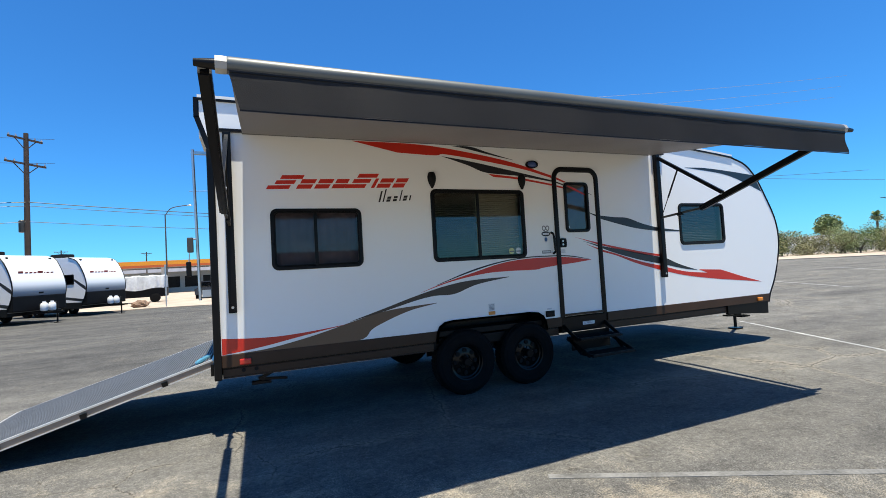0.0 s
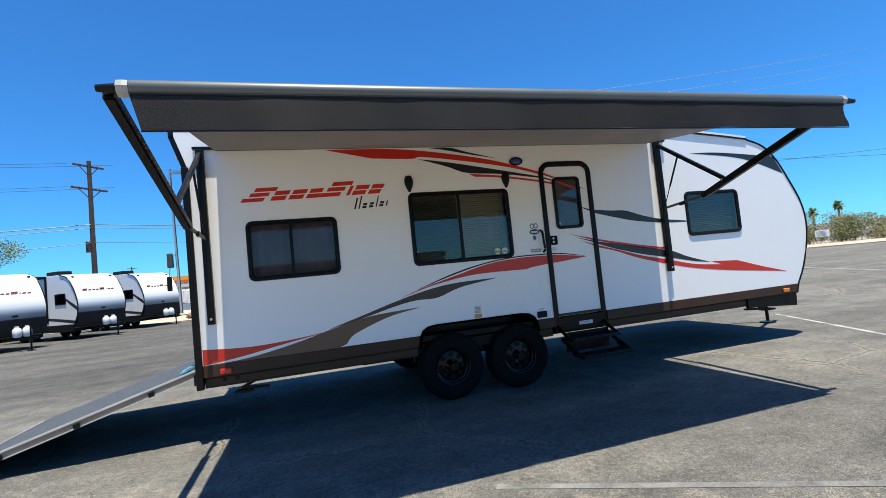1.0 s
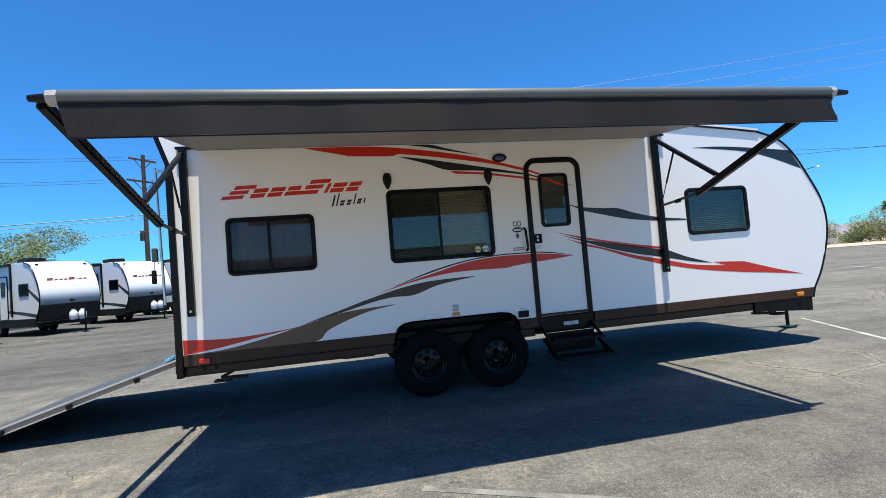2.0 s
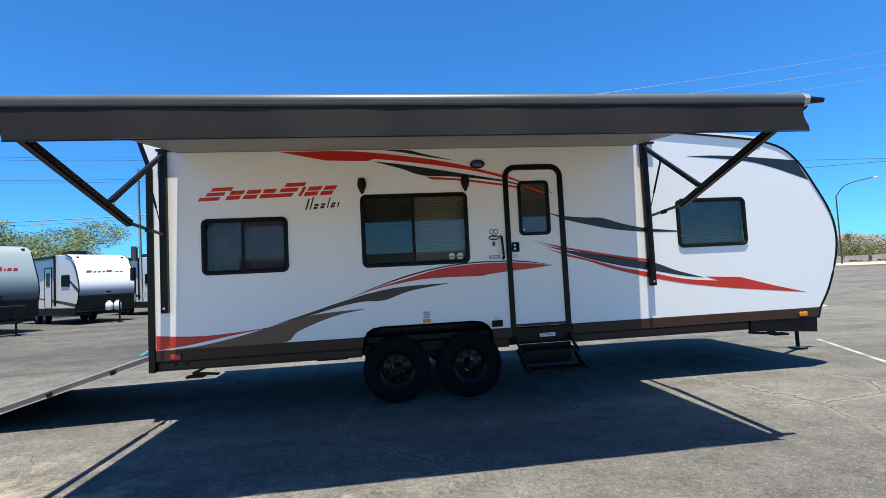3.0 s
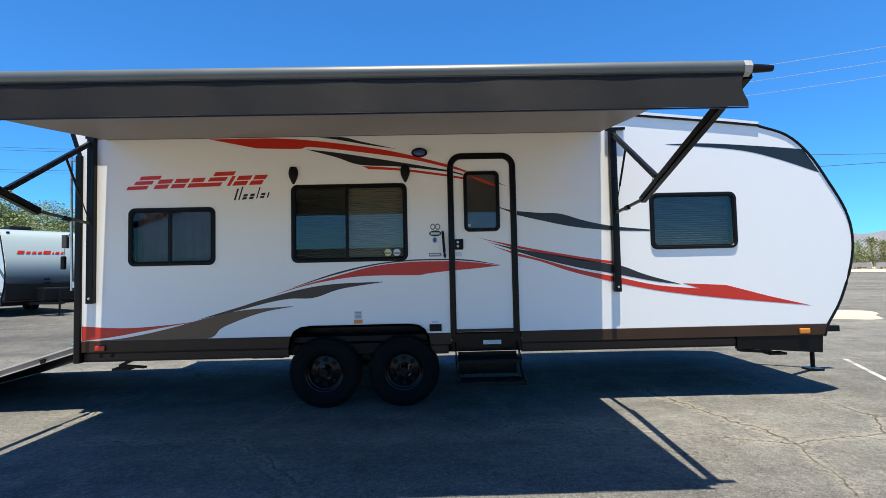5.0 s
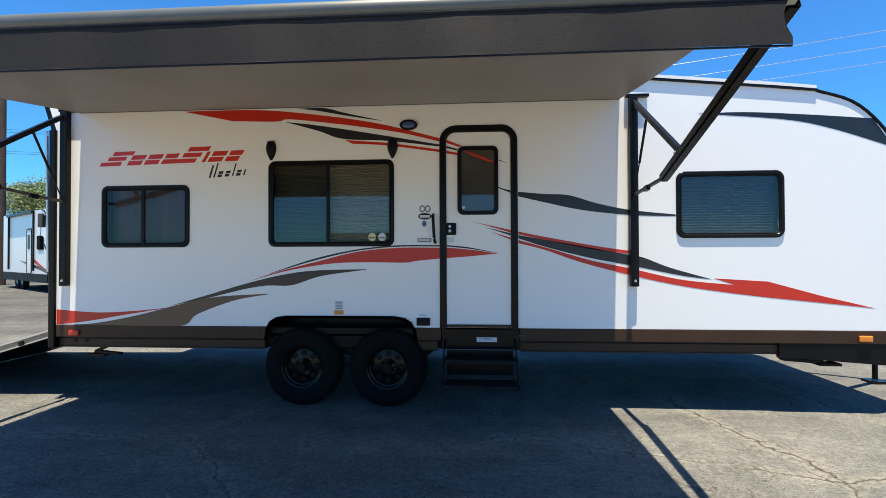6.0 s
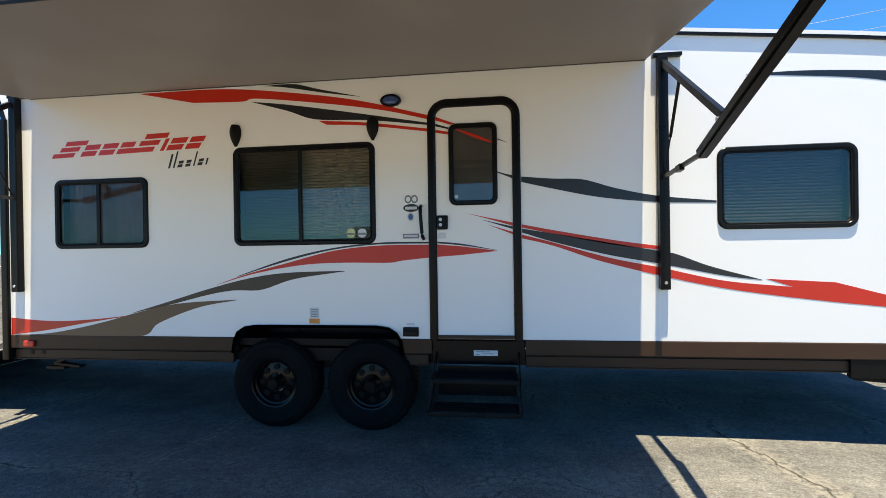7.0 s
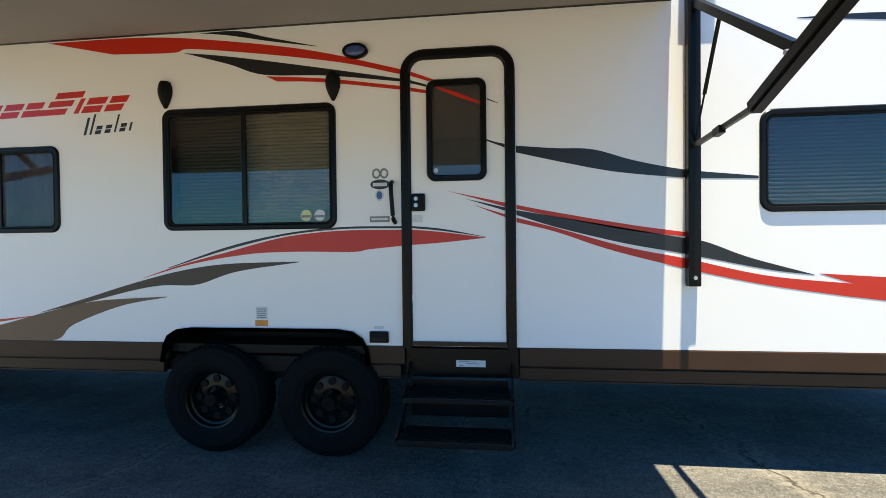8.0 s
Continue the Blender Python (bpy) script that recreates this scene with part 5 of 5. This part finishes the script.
def street_lamp(at, height, reach, turn):
    s = thing("street_lamp", (at[0], at[1], 0), "tall thin grey steel street lamp with curved arm", "street lamp", "street lamps")
    part("pole", tube(bmesh.new(), [(0, 0, 0), (0, 0, height)], 0.11, 12, 0.07), ROD, s, smooth=True)
    d = Vector((math.cos(turn), math.sin(turn), 0))
    pts = smooth_line([(0, 0, height - 0.05), tuple(d * reach * 0.3 + Vector((0, 0, height + reach * 0.35))), tuple(d * reach + Vector((0, 0, height + reach * 0.5)))], 6)
    part("arm", tube(bmesh.new(), pts, 0.06, 8), ROD, s, smooth=True)
    e = d * (reach + 0.25) + Vector((0, 0, height + reach * 0.5 - 0.02))
    bm = bmesh.new()
    bmesh.ops.create_uvsphere(bm, u_segments=12, v_segments=8, radius=1, matrix=Matrix.Translation(e) @ Matrix.Rotation(turn, 4, "Z") @ Matrix.Diagonal((0.35, 0.14, 0.09, 1)))
    part("lamp_head", bm, STEEL, s, smooth=True)
    return s


street_lamp((-9.9, 70), 10.5, 2.6, 0.0)
street_lamp((65.4, 57.0), 9.6, 4.0, -0.8)

# ---- canopy and yard on the far side of the lot ----
st = thing("filling_station", (-8, 84, 0), "filling station with an orange-banded flat canopy", "building")
part("canopy_roof", boxed(-14, 14, -4, 6, 4.0, 4.9), STUCCO, st)
part("fascia", boxed(-14.05, 14.05, -4.06, -4.001, 4.35, 4.95), CANOPY, st, "orange fascia band")
part("fascia", boxed(-14.05, 14.05, -4.06, -4.001, 4.0, 4.345), CANOPY_RED, st)
for x in (-12, -4, 4, 12):
    part("column", boxed(x - 0.2, x + 0.2, -3, -2.6, 0, 3.995), STUCCO, st)
part("kiosk", boxed(-11, 12, 4, 9, 0, 3.4), STUCCO, st)
for k in range(8):
    part("shop_window", boxed(-10 + 2.7 * k, -8 + 2.7 * k, 3.95, 3.999, 0.8, 2.6), BLACK, st)
tl = thing("covered_load", (-8.2, 46, 0), "long load covered with white tarpaulin in the yard", "tarpaulin")
bm = bmesh.new()
rows = []
for i in range(31):
    u = i / 30
    row = []
    for j, (yy, zz) in enumerate(((-1.0, 1.15), (-0.98, 1.75), (-0.9, 2.2), (0, 2.3), (0.9, 2.2), (1.0, 1.15))):
        fold = 0.06 * math.sin(u * 23 + j) + 0.04 * math.sin(u * 61)
        row.append(bm.verts.new((-2.6 + 4.2 * u, yy + fold, zz + (0.1 * math.sin(u * 9) if j in (0, 5) else fold * 0.6))))
    rows.append(row)
for a, b in zip(rows, rows[1:]):
    for k in range(5):
        bm.faces.new((a[k], a[k + 1], b[k + 1], b[k]))
bmesh.ops.solidify(bm, geom=bm.faces[:], thickness=0.01)
part("tarpaulin", bm, TARP, tl, "creased white tarpaulin", smooth=True)
part("load_bed", boxed(-2.6, 1.6, -0.85, 0.85, 0.5, 1.25), BLACK_PLASTIC, tl)
for x in (-1.8, 0.9):
    part("wheel", lathe(bmesh.new(), [(0.2, -1.0), (0.38, -0.98), (0.38, -0.75), (0.2, -0.72)], (x, 0, 0.43), seg=20), RUBBER, tl)
for x, y in ((-3.5, 47.5), (-1.2, 49)):
    c = thing("parked_car", (x, y, 0.06), "dark parked car in the dirt yard", "car", "cars in the yard")
    bm = bmesh.new()
    prof = [(-0.9, 0.35), (-0.95, 0.8), (-0.7, 0.95), (-0.55, 1.5), (0.55, 1.5), (0.7, 0.95), (0.95, 0.8), (0.9, 0.35)]
    plate(bm, prof, -2.1, 2.1)
    part("body", bm, CAR_PAINT, c)
    for sx in (-0.9, 0.65):
        part("wheel", lathe(bmesh.new(), [(0.33, 0), (0.33, 0.25)], (sx, -1.3, 0.33), axis="x", seg=18), RUBBER, c)
    part("windscreen", boxed(-0.5, 0.5, -2.12, -2.101, 1.0, 1.42), GLASS_DARK, c)
fp = thing("fence_post", (-5.0, 34.6, 0.06), "thin grey steel post at the edge of the yard", "post")
part("post", tube(bmesh.new(), [(0, 0, 0), (0, 0, 2.7)], 0.04, 10), STEEL, fp)
rk = bmesh.new()
bmesh.ops.create_icosphere(rk, subdivisions=3, radius=1)
for v in rk.verts:
    v.co = Vector((v.co.x * 0.5, v.co.y * 0.35, v.co.z * 0.28)) * (1 + 0.35 * noise.noise(v.co * 2.1)) + Vector((0, 0, 0.2))
rock = part("boulder", rk, ROCK)
rock.location = (-6.8, 36.6, 0.05)
tagged(rock, "rough brown boulder lying on pale dirt", "rock")


# ---- sales building behind the walk ----
sb = thing("sales_building", (2, -78, 0), "long low tan stucco building with dark shop windows", "building")
part("wall", boxed(-26, 26, -8, 0, 0, 5.2), TAN, sb)
part("parapet", boxed(-26.15, 26.15, -8.15, 0.15, 5.2, 5.8), BROWN, sb)
for k in range(12):
    w = part("window", boxed(-24 + 4 * k, -21.4 + 4 * k, 0.001, 0.06, 0.9, 3.0), BLACK, sb)
    part("sill", boxed(-24.1 + 4 * k, -21.3 + 4 * k, 0.001, 0.14, 0.8, 0.895), CONCRETE, w)

# ---- plants ----
def crown(bm, blobs, count, size, seed, droop=0.0):
    rnd = random.Random(seed)
    for _ in range(count):
        c, r = rnd.choice(blobs)
        d = Vector((rnd.gauss(0, 1), rnd.gauss(0, 1), rnd.gauss(0, 1))).normalized()
        p = Vector(c) + Vector((d.x * r[0], d.y * r[1], d.z * r[2])) * rnd.uniform(0.55, 1.08)
        s = size * rnd.uniform(0.5, 1.4)
        a = Vector((rnd.uniform(-1, 1), rnd.uniform(-1, 1), rnd.uniform(-0.6, 0.6) - droop)).normalized()
        b = a.orthogonal().normalized()
        b.rotate(Matrix.Rotation(rnd.uniform(0, 6.28), 3, a))
        vs = [bm.verts.new(q) for q in (p - a * s, p + b * s * 0.4, p + a * s, p - b * s * 0.4)]
        bm.faces.new(vs)
    return bm


def tree(name, at, blobs, count, size, seed, leaf, label, trunk_r=0.2, category="tree", group=""):
    t = thing(name, (at[0], at[1], 0), label, category, group)
    rnd = random.Random(seed + 7)
    bm = bmesh.new()
    low = min(c[2] for c, r in blobs)
    tube(bm, [(0, 0, -0.1), (0.1, 0.05, low * 0.35), (0.05, 0, low * 0.6)], trunk_r, 8, trunk_r * 0.7)
    for c, r in blobs:
        mid = Vector((c[0] * 0.5 + rnd.uniform(-0.2, 0.2), c[1] * 0.5, (c[2] + low * 0.6) / 2))
        tube(bm, [(0.05, 0, low * 0.55), mid, c], trunk_r * 0.5, 6, trunk_r * 0.12)
    part("trunk", bm, BARK, t)
    part("crown", crown(bmesh.new(), blobs, count, size, seed), leaf, t)
    return t


rnd = random.Random(11)
blobs = [((rnd.uniform(-5.0, 5.0), rnd.uniform(-3, 3), rnd.uniform(3.2, 5.9)), (rnd.uniform(1.2, 2.2), rnd.uniform(1.2, 2.2), rnd.uniform(0.8, 1.3))) for _ in range(26)]
tree("mesquite_tree", (-22.6, 32), blobs, 85000, 0.066, 21, LEAF, "wide green mesquite tree behind the parked trailers", 0.3)

for k in range(46):
    s = (k % 30) / 29 if k < 30 else (k - 30) / 15
    far = 0 if k < 30 else 5
    x, y = 104 + far - 38 * s + rnd.uniform(-1.5, 1.5), 8 + far + 82 * s + rnd.uniform(-1.5, 1.5)
    h = rnd.uniform(3.6, 5.6) + 0.12 * far
    bl = [((rnd.uniform(-2.6, 2.6), rnd.uniform(-1.6, 1.6), rnd.uniform(0.15, 1.0) * h * 0.75), (rnd.uniform(1.0, 1.8), rnd.uniform(1.0, 1.8), h * rnd.uniform(0.22, 0.34))) for _ in range(10)]
    tree("desert_shrub", (x, y), bl, 4600, 0.115, 40 + k, LEAF_DRY if k % 3 else LEAF, "dusty green desert shrub on the dirt verge", 0.12, "shrub", "hedge of shrubs")
tree("round_tree", (114, 59.5), [((0, 0, 6.3), (2.2, 2.2, 1.9)), ((1.4, 0.5, 5.4), (2, 2, 1.6)), ((-1.5, 0, 5.3), (1.9, 1.9, 1.5))], 3000, 0.3, 77, LEAF, "round green tree rising over the shrubs", 0.25)


def palm(at, height, seed):
    p = thing("fan_palm", (at[0], at[1], 0), "tall slim desert fan palm in the distance", "palm", "fan palms")
    part("trunk", tube(bmesh.new(), [(0, 0, 0), (0.1, 0, height * 0.5), (0, 0, height)], 0.24, 10, 0.17), BARK, p)
    rr = random.Random(seed)
    bm = bmesh.new()
    for k in range(70):
        a, e = rr.uniform(0, 6.28), rr.uniform(-1.0, 1.2)
        d = Vector((math.cos(a) * math.cos(e), math.sin(a) * math.cos(e), math.sin(e)))
        b = d.cross(Vector((0, 0, 1))).normalized()
        o = Vector((0, 0, height))
        l = rr.uniform(0.8, 1.4)
        vs = [bm.verts.new(q) for q in (o, o + d * l * 0.7 + b * 0.3, o + d * l - Vector((0, 0, 0.15)), o + d * l * 0.7 - b * 0.3)]
        bm.faces.new(vs)
    part("crown", bm, LEAF, p)


for k, (ang, dist, h) in enumerate(((24.6, 120, 6.7), (32.8, 120, 7.0), (34.7, 125, 6.4), (41.5, 140, 5.0), (42.6, 120, 4.8), (45.9, 130, 5.2), (45.2, 150, 5.0))):
    palm((2 + dist * math.cos(radians(ang)), dist * math.sin(radians(ang))), h, k)

# sign, low wall and a lorry on the far side of the road
sg = thing("roadside_sign", (77, 51.2, 0), "small white roadside board on two posts", "sign")
part("board", boxed(-0.85, 0.85, -0.05, 0.05, 1.2, 2.2), TARP, sg)
for x in (-0.7, 0.7):
    part("post", boxed(x - 0.06, x + 0.06, -0.05, 0.05, 0, 1.195), STEEL, sg)
bm = bmesh.new()
for k in range(5):
    box(bm, -0.7, 0.4 + 0.2 * (k % 2), -0.056, -0.0505, 1.3 + 0.16 * k, 1.38 + 0.16 * k)
part("plain_bars", bm, STICKER_GREY, sg)
sg.rotation_euler = (0, 0, radians(-55))
# low concrete barriers along the far verge
for k in range(7):
    br = thing("concrete_barrier", (74.2 - 1.35 * k, 58.6 + 2.95 * k, 0.1), "low pale concrete barrier block before the shrubs", "barrier", "row of barriers")
    part("block", plate(bmesh.new(), [(-1.3, 0.32), (-1.35, 0.42), (-1.3, 0.95), (-1.2, 1.0), (1.2, 1.0), (1.3, 0.95), (1.35, 0.42), (1.3, 0.32)], -0.2, 0.2), CONCRETE, br)
    for x in (-1.05, 1.05):
        part("foot", boxed(x - 0.2, x + 0.2, -0.28, 0.28, 0.0, 0.318, bevel=0.02), CONCRETE, br)
    br.rotation_euler = (0, 0, radians(-65))

# mountains on the horizon
bm = bmesh.new()
n = 160
lo, hi = [], []
for k in range(n + 1):
    a = radians(-10 + 120 * k / n)
    r = 2400
    h = 78 + 46 * max(0, noise.noise(Vector((k * 0.06, 3, 0))) + 0.35) + 18 * noise.noise(Vector((k * 0.35, 9, 0)))
    lo.append(bm.verts.new((r * math.cos(a), r * math.sin(a), -5)))
    hi.append(bm.verts.new((r * 1.04 * math.cos(a), r * 1.04 * math.sin(a), max(20, h * (0.45 + 0.55 * min(1, max(0, (math.degrees(a) - 38) / 5)))))))
for k in range(n):
    bm.faces.new((lo[k], lo[k + 1], hi[k + 1], hi[k]))
tagged(part("backdrop", bm, HILL), "hazy bare desert mountains on the horizon", "mountains", kind="structure")
